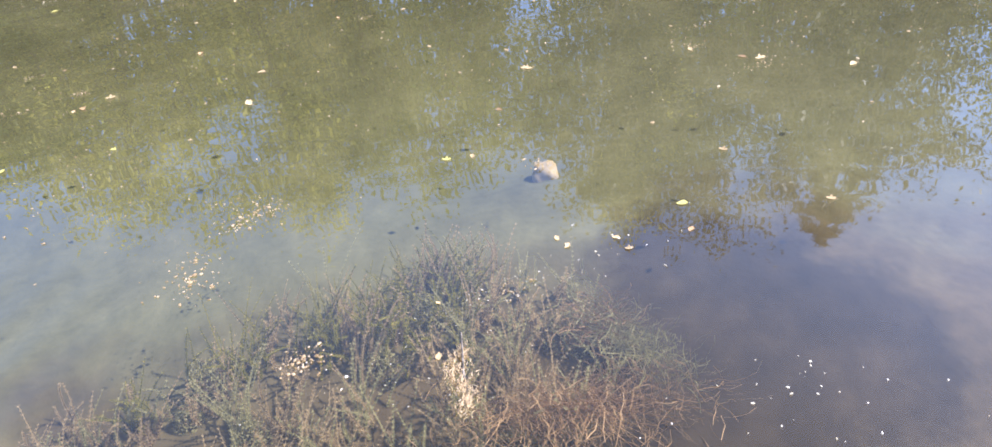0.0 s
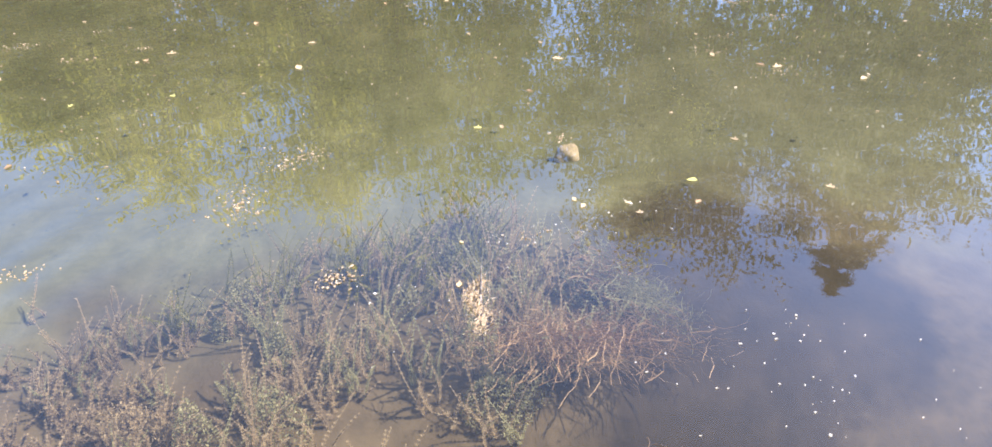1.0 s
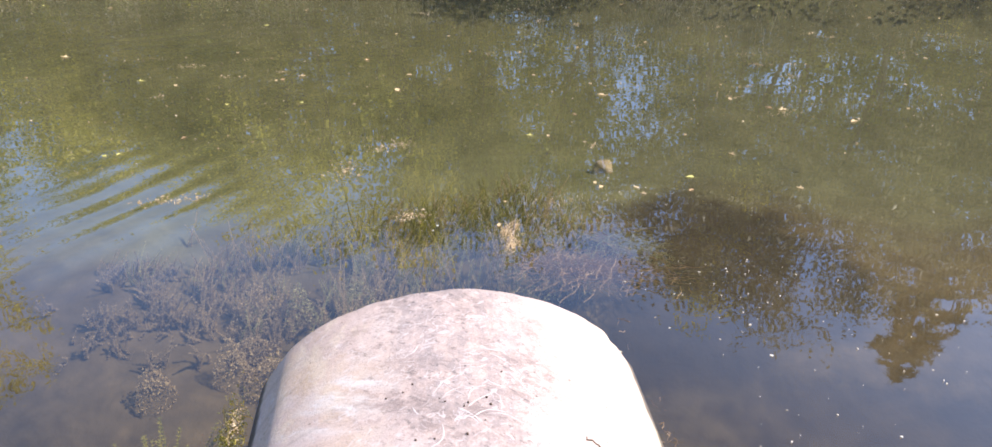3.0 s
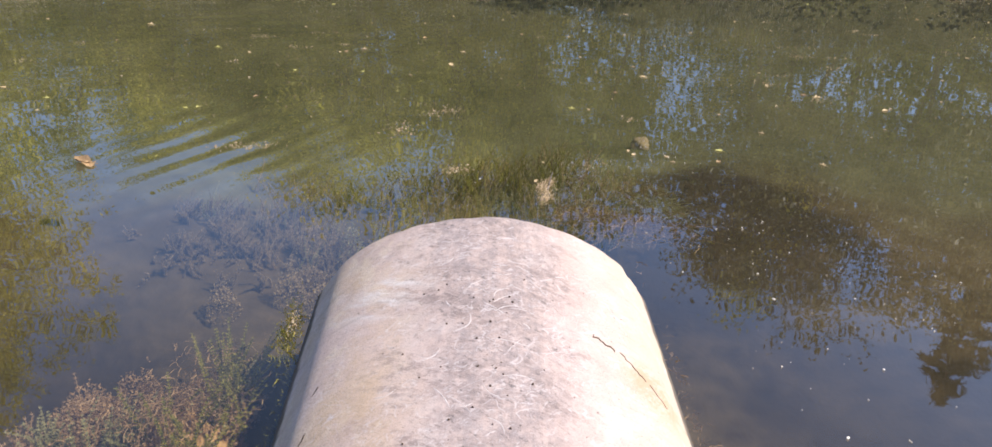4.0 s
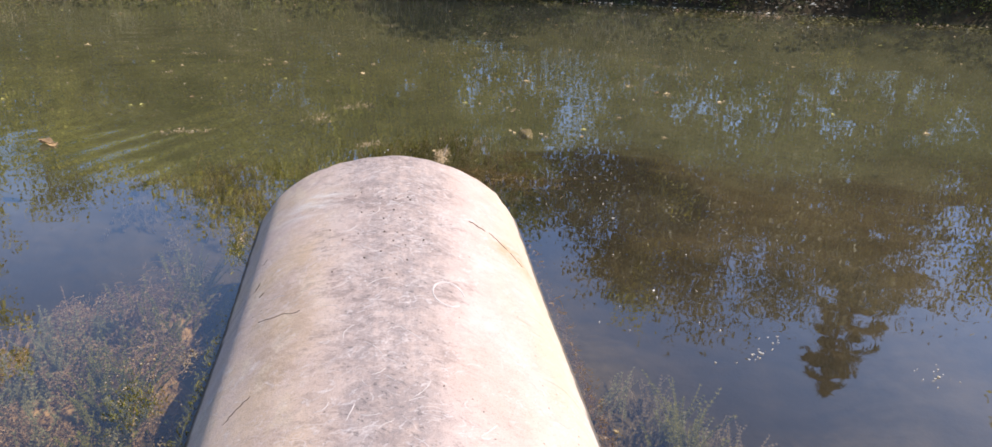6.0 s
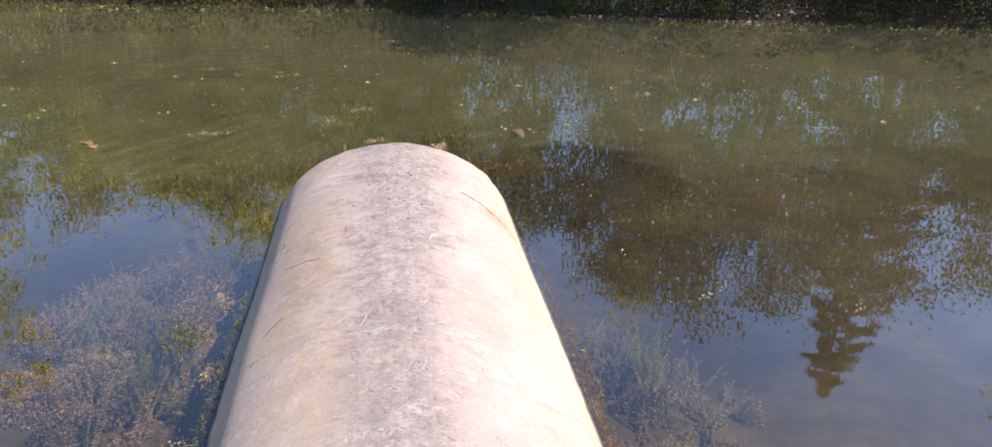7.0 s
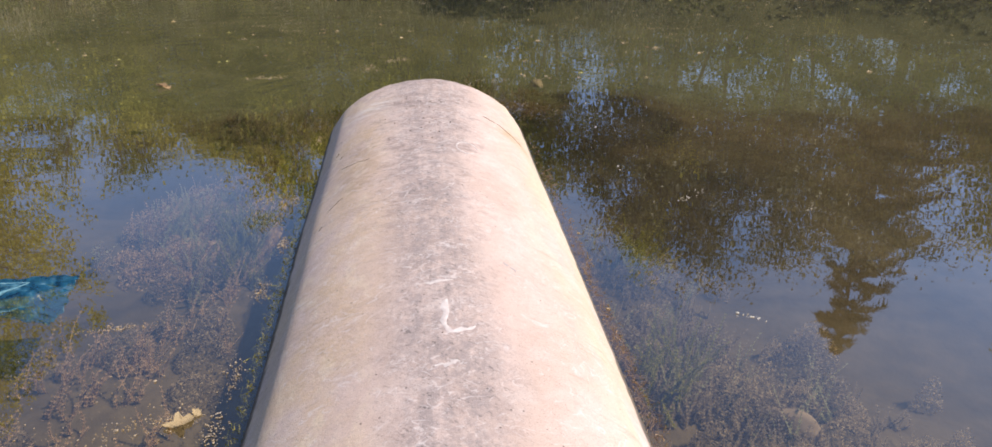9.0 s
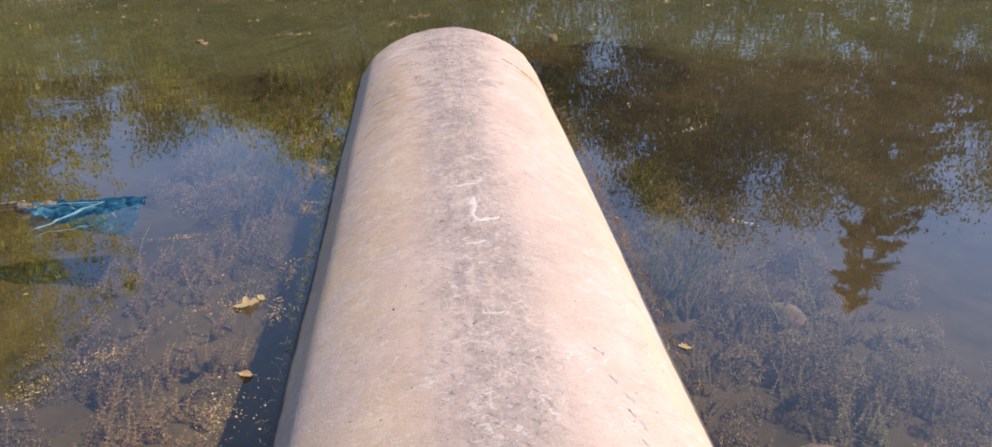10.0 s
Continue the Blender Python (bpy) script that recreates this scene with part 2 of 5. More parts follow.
    c = m.mix(times(times(times(smudge, by_mouth.outputs[0]), above(middle, 0.0, 0.5)), 0.75), c, (0.235, 0.185, 0.17))
    # thin pale scribbles
    for size, warp, seed in ((4.0, 1.8, 0.0), (8.0, 1.2, 3.7), (13.0, 2.2, 9.1)):
        bend = m.node("TexNoise", Scale=size, Detail=1.5, Roughness=0.5, Distortion=warp)
        shift = m.node("Mapping", Location=(seed, seed * 0.7, seed), Scale=(1.0, 1.3, 1.0))
        m.link(p, shift.inputs["Vector"])
        m.link(shift.outputs[0], bend.inputs["Vector"])
        line = m.ramp(m.math("ABSOLUTE", m.math("SUBTRACT", bend.outputs["Fac"], 0.5)), (0.0, 1.0), (0.0022 * size, 0.0))
        broken = above(m.noise(shift.outputs[0], 7.0, 3.0, 0.6), 0.52, 0.60)
        c = m.mix(times(times(line, broken), 0.6), c, (0.70, 0.64, 0.62))
    # dark rubbed nicks and pale chips, most of them on the band
    nick = m.ramp(strokes(40, 2.0, 0.8, 50.0, 4.0, 0.75), (0.36, 1.0), (0.43, 0.0))
    c = m.mix(times(nick, m.math("ADD", times(band, 0.7), 0.11)), c, (0.11, 0.095, 0.09))
    chip = above(strokes(-40, 2.0, 0.8, 44.0, 4.0, 0.75), 0.58, 0.65)
    c = m.mix(times(chip, m.math("ADD", times(band, 0.5), 0.10)), c, (0.66, 0.59, 0.57))
    # grains of sand, dark and pale
    c = m.mix(times(m.ramp(grain, (0.34, 1.0), (0.44, 0.0)), 0.45), c, (0.17, 0.14, 0.13))
    c = m.mix(times(above(grit, 0.58, 0.68), 0.35), c, (0.74, 0.68, 0.63))
    # a few black pits
    pits = m.node("TexVoronoi", Scale=16.0, Randomness=1.0)
    m.link(p, pits.inputs["Vector"])
    c = m.mix(times(m.ramp(pits.outputs["Distance"], (0.045, 1.0), (0.07, 0.0)), 0.7), c, (0.06, 0.05, 0.045))
    # thin dark streaks that run down the sides
    drip = above(m.noise(m.place((1.2, 14.0, 1.2)), 2.2, 4.0, 0.65), 0.58, 0.68)
    side = m.math("MULTIPLY", m.math("SUBTRACT", m.math("ABSOLUTE", x), 0.22), 3.0, True)
    c = m.mix(times(times(drip, side), 0.28), c, (0.26, 0.19, 0.14))
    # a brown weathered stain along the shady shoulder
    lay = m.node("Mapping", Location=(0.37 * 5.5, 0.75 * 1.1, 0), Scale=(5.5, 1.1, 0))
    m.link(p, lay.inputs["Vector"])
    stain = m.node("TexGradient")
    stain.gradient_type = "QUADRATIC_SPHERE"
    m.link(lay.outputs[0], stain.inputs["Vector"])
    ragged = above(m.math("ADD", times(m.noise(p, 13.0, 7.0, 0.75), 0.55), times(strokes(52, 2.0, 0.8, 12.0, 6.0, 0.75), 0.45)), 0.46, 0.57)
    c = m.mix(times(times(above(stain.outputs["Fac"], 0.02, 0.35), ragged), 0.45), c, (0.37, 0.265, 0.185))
    # rust-coloured wash below the crack
    wash = m.node("Mapping", Location=(-0.545 * 6, 0.02 * 5, 0), Scale=(6, 5, 0))
    m.link(p, wash.inputs["Vector"])
    pool = m.node("TexGradient")
    pool.gradient_type = "QUADRATIC_SPHERE"
    m.link(wash.outputs[0], pool.inputs["Vector"])
    c = m.mix(times(times(above(pool.outputs["Fac"], 0.02, 0.4), above(cross, 0.42, 0.56)), 0.7), c, (0.46, 0.32, 0.19))
    # a wet, slimy line just above the water
    wet = m.math("SUBTRACT", sep.outputs["Z"], times(m.noise(p, 9.0, 4.0, 0.6), 0.05))
    c = m.mix(times(m.ramp(wet, (0.478, 1.0), (0.500, 0.0)), 0.85), c, (0.045, 0.04, 0.03))
    m.colour(c)
    h = m.math("ADD", m.math("ADD", times(fine, 0.45), times(grain, 0.25)), times(mesh, 0.5))
    m.link(m.bump(h, 0.5, 0.007), m.bsdf.inputs["Normal"])
    return m.mat


def water():
    """Clear to slightly silty water with light ripples."""
    m = Nodes("pond_water", 0.02, 0.5)
    m.t.nodes.remove(m.bsdf)
    p = m.place()
    sep = m.node("SeparateXYZ")
    m.link(p, sep.inputs[0])
    ripple = m.noise(m.place((1.0, 1.5, 1.0)), 4.0, 1.0, 0.4)
    fine = m.noise(m.place((1.0, 1.5, 1.0)), 9.0, 0.0, 0.4)
    slow = m.noise(m.place((1.0, 1.3, 1.0)), 0.7, 2.0, 0.5)
    calm = m.ramp(slow, (0.40, 0.30), (0.62, 1.0))
    h = m.math("ADD", m.math("MULTIPLY", ripple, 0.85), m.math("MULTIPLY", fine, 0.13))
    reach = m.node("MapRange")
    reach.inputs["From Min"].default_value, reach.inputs["From Max"].default_value = -1.5, 4.0
    reach.inputs["To Min"].default_value, reach.inputs["To Max"].default_value = 0.30, 1.0
    m.link(sep.outputs["Y"], reach.inputs["Value"])
    h = m.math("MULTIPLY", m.math("MULTIPLY", h, calm), reach.outputs[0])
    # a fading train of wavelets that runs out from the pipe's mouth
    wake = m.node("TexWave", Scale=1.45, Distortion=1.6, Detail=1.0)
    wake.bands_direction = "X"
    turned = m.node("Mapping", Rotation=(0, 0, radians(36)))
    m.link(p, turned.inputs["Vector"])
    m.link(turned.outputs[0], wake.inputs["Vector"])
    near = m.node("Mapping", Location=(1.45 / 1.35, -2.35 / 1.35, 0), Scale=(1 / 1.35, 1 / 1.35, 1))
    m.link(p, near.inputs["Vector"])
    ball = m.node("TexGradient")
    ball.gradient_type = "QUADRATIC_SPHERE"
    m.link(near.outputs[0], ball.inputs["Vector"])
    h = m.math("ADD", h, m.math("MULTIPLY", m.math("MULTIPLY", wake.outputs["Fac"], ball.outputs["Fac"]), 1.9))
    rings = m.node("TexWave", Scale=1.25, Distortion=2.5, Detail=1.5)
    rings.bands_direction = "Y"
    tilt = m.node("Mapping", Rotation=(0, 0, radians(-12)))
    m.link(p, tilt.inputs["Vector"])
    m.link(tilt.outputs[0], rings.inputs["Vector"])
    out = m.node("Mapping", Location=(2.2 / 4.5, -5.6 / 4.0, 0), Scale=(1 / 4.5, 1 / 4.0, 1))
    m.link(p, out.inputs["Vector"])
    pond = m.node("TexGradient")
    pond.gradient_type = "QUADRATIC_SPHERE"
    m.link(out.outputs[0], pond.inputs["Vector"])
    h = m.math("ADD", h, m.math("MULTIPLY", m.math("MULTIPLY", rings.outputs["Fac"], pond.outputs["Fac"]), 0.55))
    normal = m.bump(h, WATER_BUMP, 0.02)
    # light passes with a tint; a little silt in the top of the water scatters it
    clear = m.node("BsdfTransparent", Color=(0.95, 0.92, 0.80, 1))
    silt = m.node("BsdfDiffuse", Color=(0.225, 0.22, 0.17, 1))
    under = m.node("MixShader")
    # the silt hangs thicker out in the open pond, in slow clouds
    cloud = m.node("MapRange")
    cloud.inputs["From Min"].default_value, cloud.inputs["From Max"].default_value = 0.2, 1.9
    cloud.inputs["To Min"].default_value, cloud.inputs["To Max"].default_value = WATER_SILT * 0.7, WATER_SILT * 2.4
    m.link(m.math("ADD", sep.outputs["Y"], m.math("MULTIPLY", m.math("SUBTRACT", slow, 0.5), 3.0)), cloud.inputs["Value"])
    shallows = m.node("MapRange")
    shallows.inputs["From Min"].default_value, shallows.inputs["From Max"].default_value = 4.0, 8.5
    shallows.inputs["To Min"].default_value, shallows.inputs["To Max"].default_value = 0.0, WATER_SILT * 1.8
    m.link(sep.outputs["Y"], shallows.inputs["Value"])
    # extra silt haze towards +x, added to brighten the water there
    sunny = m.node("MapRange")
    sunny.inputs["From Min"].default_value, sunny.inputs["From Max"].default_value = 0.9, 2.6
    sunny.inputs["To Min"].default_value, sunny.inputs["To Max"].default_value = 0.0, WATER_SILT * 2.4
    m.link(m.math("ADD", sep.outputs["X"], m.math("MULTIPLY", m.math("SUBTRACT", slow, 0.5), 1.5)), sunny.inputs["Value"])
    m.link(m.math("ADD", m.math("ADD", cloud.outputs[0], shallows.outputs[0]), sunny.outputs[0]), under.inputs[0])
    m.link(clear.outputs[0], under.inputs[1])
    m.link(silt.outputs[0], under.inputs[2])
    shine = m.node("BsdfGlossy", Color=(1, 1, 1, 1), Roughness=0.015)
    m.link(normal, shine.inputs["Normal"])
    lw = m.node("LayerWeight", Blend=0.5)
    m.link(normal, lw.inputs["Normal"])
    gloss = m.math("MINIMUM", m.math("ADD", m.math("MULTIPLY", m.math("POWER", lw.outputs["Facing"], 2.1), 1.25), 0.010), 0.52)
    mx = m.node("MixShader")
    m.link(gloss, mx.inputs[0])
    m.link(under.outputs[0], mx.inputs[1])
    m.link(shine.outputs[0], mx.inputs[2])
    m.link(mx.outputs[0], m.out.inputs["Surface"])
    return m.mat


def soil():
    """Bed silt below the water, dark leaf-strewn earth above it."""
    m = Nodes("silt_and_earth", 0.95, 0.15)
    p = m.place()
    sep = m.node("SeparateXYZ")
    m.link(p, sep.inputs[0])
    a = m.noise(p, 1.1, 5.0, 0.6)
    b = m.noise(p, 9.0, 5.0, 0.65)
    f = m.math("ADD", m.math("MULTIPLY", a, 0.6), m.math("MULTIPLY", b, 0.4))
    silt = m.ramp(f, (0.30, (0.09, 0.095, 0.052)), (0.5, (0.145, 0.148, 0.083)), (0.70, (0.21, 0.208, 0.12)))
    peat = m.ramp(f, (0.30, (0.045, 0.034, 0.019)), (0.5, (0.10, 0.076, 0.043)), (0.70, (0.165, 0.127, 0.074)))
    # dark brown that paints a tree crown's shadow onto the bed
    bed_shade = m.ramp(f, (0.30, (0.02, 0.016, 0.011)), (0.5, (0.042, 0.032, 0.021)), (0.70, (0.075, 0.057, 0.037)))
    n = m.node("MapRange")
    n.interpolation_type = "SMOOTHSTEP"
    n.inputs["From Min"].default_value, n.inputs["From Max"].default_value = 1.9, 3.3
    m.link(m.math("ADD", sep.outputs["Y"], m.math("MULTIPLY", m.math("SUBTRACT", a, 0.5), 2.2)), n.inputs["Value"])
    under = m.mix(n.outputs[0], peat, silt)
    at = m.node("Attribute")
    at.attribute_name = "bed_shade"
    edge = m.math("ADD", at.outputs["Fac"], m.math("MULTIPLY", m.math("SUBTRACT", m.noise(p, 14.0, 5.0, 0.7), 0.5), 0.9))
    under = m.mix(m.math("MULTIPLY", m.ramp(edge, (0.1, 0.0), (0.8, 1.0)), m.ramp(at.outputs["Fac"], (0.0, 0.0), (0.15, 1.0))), under, bed_shade)
    earth = m.ramp(f, (0.32, (0.025, 0.02, 0.012)), (0.5, (0.06, 0.045, 0.028)), (0.68, (0.09, 0.10, 0.035)))
    n2 = m.node("MapRange")
    n2.inputs["From Min"].default_value, n2.inputs["From Max"].default_value = -0.12, 0.05
    m.link(sep.outputs["Z"], n2.inputs["Value"])
    m.colour(m.mix(n2.outputs[0], under, earth))
    m.link(m.bump(f, 0.8, 0.03), m.bsdf.inputs["Normal"])
    return m.mat


def plain(name, a, b, scale=40.0, roughness=0.7, specular=0.3):
    m = Nodes(name, roughness, specular)
    n = m.noise(m.place(), scale, 4.0)
    m.colour(m.ramp(n, (0.3, a), (0.7, b)))
    m.link(m.bump(n, 0.4, 0.003), m.bsdf.inputs["Normal"])
    return m.mat


def blue_film():
    """Thin blue polythene that lets light through."""
    m = Nodes("blue_polythene", 0.3, 0.5)
    n = m.noise(m.place(), 14.0, 4.0)
    c = m.ramp(n, (0.38, (0.010, 0.07, 0.15)), (0.54, (0.03, 0.19, 0.33)), (0.68, (0.20, 0.46, 0.58)))
    m.colour(c)
    tr = m.node("BsdfTranslucent")
    m.link(c, tr.inputs["Color"])
    clear = m.node("BsdfTransparent", Color=(0.5, 0.8, 0.9, 1))
    a = m.node("MixShader", Fac=0.45)
    m.link(m.bsdf.outputs[0], a.inputs[1])
    m.link(tr.outputs[0], a.inputs[2])
    b = m.node("MixShader", Fac=0.35)
    m.link(a.outputs[0], b.inputs[1])
    m.link(clear.outputs[0], b.inputs[2])
    m.link(b.outputs[0], m.out.inputs["Surface"])
    return m.mat


WATER_BUMP, WATER_SILT = 0.12, 0.029
CONCRETE = concrete()
WATER = water()
SOIL = soil()
WEED_BROWN = leafy("silted_weed", (0.26, 0.195, 0.115), (0.46, 0.36, 0.22), (0.68, 0.55, 0.36), 0.5, 0.8)
WEED_GREEN = leafy("green_weed", (0.22, 0.21, 0.10), (0.38, 0.365, 0.19), (0.60, 0.57, 0.34), 0.5, 0.7)
WEED_RUST = leafy("rusty_weed", (0.22, 0.14, 0.075), (0.42, 0.28, 0.16), (0.60, 0.43, 0.27), 0.3, 0.8)
ALGAE = leafy("bright_algae", (0.08, 0.09, 0.015), (0.20, 0.19, 0.03), (0.40, 0.34, 0.08), 0.3, 0.6)
STRAW = leafy("pale_straw", (0.26, 0.18, 0.09), (0.45, 0.33, 0.19), (0.68, 0.55, 0.37), 0.2, 0.7)
FLECK = leafy("pale_fleck", (0.45, 0.40, 0.30), (0.65, 0.60, 0.48), (0.85, 0.82, 0.75), 0.1, 0.6)
LEAF_GREEN = leafy("leaf_green", (0.06, 0.085, 0.015), (0.13, 0.16, 0.028), (0.25, 0.26, 0.05), 0.45)
LEAF_YELLOW = leafy("leaf_yellowing", (0.13, 0.14, 0.02), (0.31, 0.30, 0.04), (0.52, 0.47, 0.08), 0.5)
LEAF_BROWN = leafy("leaf_browning", (0.04, 0.042, 0.017), (0.10, 0.10, 0.039), (0.20, 0.185, 0.075), 0.3)
NEEDLES = leafy("needles", (0.012, 0.02, 0.01), (0.03, 0.045, 0.02), (0.055, 0.075, 0.03), 0.15)
GRASS = leafy("bank_grass", (0.05, 0.07, 0.02), (0.17, 0.20, 0.06), (0.52, 0.50, 0.22), 0.4)
DEAD_REED = leafy("dead_reed", (0.20, 0.16, 0.10), (0.46, 0.38, 0.26), (0.80, 0.72, 0.56), 0.2)
HERB = leafy("bank_herb", (0.05, 0.07, 0.015), (0.15, 0.18, 0.045), (0.36, 0.36, 0.12), 0.4)
LITTER = leafy("leaf_litter", (0.07, 0.045, 0.03), (0.28, 0.18, 0.10), (0.66, 0.52, 0.36), 0.1)
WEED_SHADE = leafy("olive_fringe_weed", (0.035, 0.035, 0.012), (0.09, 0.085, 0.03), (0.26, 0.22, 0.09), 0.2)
# ivy coloured near black to deepen the bank's shade
IVY = leafy("shade_dark_ivy", (0.014, 0.02, 0.012), (0.04, 0.05, 0.028), (0.10, 0.11, 0.06), 0.2)
BARK = rough_bark("grey_bark", (0.05, 0.042, 0.034), (0.16, 0.135, 0.11))
LEAF_BUFF = dry_leaf("buff_leaf", (0.50, 0.36, 0.18), (0.72, 0.56, 0.32))
LEAF_TAN = dry_leaf("tan_leaf", (0.34, 0.21, 0.10), (0.55, 0.38, 0.20))
LEAF_LIME = dry_leaf("lime_leaf", (0.42, 0.40, 0.10), (0.62, 0.56, 0.20))
PALE_STONE = plain("pale_stone", (0.36, 0.29, 0.19), (0.55, 0.46, 0.32), 12.0, 0.9)
STONE = plain("silted_stone", (0.20, 0.15, 0.10), (0.34, 0.26, 0.18), 12.0, 0.9)
WOOD_WET = plain("wet_wood", (0.02, 0.018, 0.015), (0.30, 0.26, 0.21), 45.0, 0.7)
CRACK = plain("crack_dirt", (0.05, 0.035, 0.025), (0.12, 0.085, 0.06), 60.0, 0.95, 0.1)
LIME = plain("dried_lime", (0.50, 0.44, 0.42), (0.68, 0.62, 0.59), 50.0, 0.9, 0.2)
HUMMOCK = plain("rusty_silt_crust", (0.25, 0.15, 0.07), (0.52, 0.35, 0.19), 30.0, 0.95, 0.1)
SILT_TUFT = leafy("grey_brown_silt_weed", (0.14, 0.105, 0.065), (0.28, 0.215, 0.14), (0.46, 0.37, 0.25), 0.4, 0.9)
RUB = plain("grey_rub_mark", (0.36, 0.33, 0.335), (0.50, 0.45, 0.44), 70.0, 0.9, 0.1)
FILM = blue_film()
TIE = plain("pale_tie", (0.06, 0.19, 0.25), (0.22, 0.40, 0.46), 30.0, 0.5)

# ---------------------------------------------------------------- ground and water
def ground():
    out = np.geomspace(0.35, 1480, 34)
    xs = np.concatenate([-8 - out[::-1], np.linspace(-8, 10, 190), 10 + out])
    ys = np.concatenate([-10 - out[::-1], np.linspace(-10, 14, 270), 14 + out])
    gx, gy = np.meshgrid(xs, ys)
    gz = ground_z(gx, gy)
    nx, ny = len(xs), len(ys)
    verts = np.stack([gx, gy, gz], -1).reshape(-1, 3).tolist()
    faces = [(j * nx + i, j * nx + i + 1, (j + 1) * nx + i + 1, (j + 1) * nx + i) for j in range(ny - 1) for i in range(nx - 1)]
    ob = mesh_object("ground", verts, faces, SOIL, smooth_shade=True)
    ob.data.attributes.new("bed_shade", "FLOAT", "POINT").data.foreach_set("value", shade_patch(gx, gy).reshape(-1).astype(np.float32))
    return tagged(ob, "olive silt bed and dark earth banks strewn with leaves", "ground", kind="structure")


def water_sheet():
    out = np.geomspace(1, 1400, 14)
    xs = np.concatenate([-20 - out[::-1], np.linspace(-20, 24, 60), 24 + out])
    verts, faces = [], []
    for x in xs:
        verts += [(x, float(near_shore(x)) - 0.6, 0), (x, 0, 0), (x, float(far_shore(x)) + 0.6, 0)]
    for i in range(len(xs) - 1):
        a, b = 3 * i, 3 * i + 3
        faces += [(a, b, b + 1, a + 1), (a + 1, b + 1, b + 2, a + 2)]
    ob = mesh_object("water", verts, faces, WATER)
    return tagged(ob, "still greenish canal water with faint ripples", "water", kind="structure")


ground()
water_sheet()

# ---------------------------------------------------------------- the concrete pipe
PIPE_X, PIPE_Z, PIPE_R, PIPE_END = 0.09, -0.485, 0.87, 0.845
ARCH, CREASE = radians(34), radians(42)          # where the arch runs out into a flat shoulder, and where that turns into the steep flank
EDGE_X, FOOT_X = 0.578, 0.708


def pipe_point(dx, y, lift=0.0):
    """A place on the pipe's upper side, dx metres sideways from its crown."""
    a = dx / PIPE_R
    r = PIPE_R + lift + 0.006 * noise.noise(Vector((math.sin(a) * 3, y * 1.4, math.cos(a) * 3)))
    return (r * math.sin(a), y, r * math.cos(a))


def pipe_profile(a, r):
    """The outer section, its shoulders rounded; a is the angle from the crown."""
    near = [sharp_profile(a + radians(d), r) for d in (-2.6, -1.3, 0, 1.3, 2.6)]
    turn = abs((a + math.pi) % (2 * math.pi) - math.pi)
    if turn > radians(54):
        return near[2]
    w = (1, 2, 3, 2, 1)
    mx, mz = sum(k * q[0] for k, q in zip(w, near)) / 9, sum(k * q[1] for k, q in zip(w, near)) / 9
    f = min(1, max(0, (turn - radians(36)) / radians(3))) * min(1, (radians(54) - turn) / radians(5))
    return near[2][0] + f * (mx - near[2][0]), near[2][1] + f * (mz - near[2][1])


def sharp_profile(a, r):
    """An arch over straight, steep flanks that go below the water."""
    turn = (a + math.pi) % (2 * math.pi) - math.pi
    b = min(abs(turn), math.pi)
    if b <= ARCH:
        return r * math.sin(turn), r * math.cos(turn)
    x0, z0 = r * math.sin(ARCH), r * math.cos(ARCH)
    x, z = EDGE_X + r - PIPE_R, z0 - (EDGE_X - PIPE_R * math.sin(ARCH)) * math.tan(radians(36))
    foot = z + PIPE_Z + 0.02                       # height of the flank above a line just under the water
    wide = FOOT_X + r - PIPE_R
    if b <= CREASE:
        f = (b - ARCH) / (CREASE - ARCH)
        return math.copysign(x0 + f * (x - x0), turn), z0 + f * (z - z0)
    if b < radians(62):
        f = (b - CREASE) / (radians(62) - CREASE)
        return math.copysign(x + f * (wide - x), turn), z - f * foot
    if b < radians(100):
        f = (b - radians(62)) / radians(38)
        return math.copysign(wide - 0.22 * f, turn), z - foot - 0.45 * f
    f = (b - radians(100)) / radians(80)
    return math.copysign((wide - 0.22) * (1 - f), turn), z - foot - 0.45 - 0.03 * f


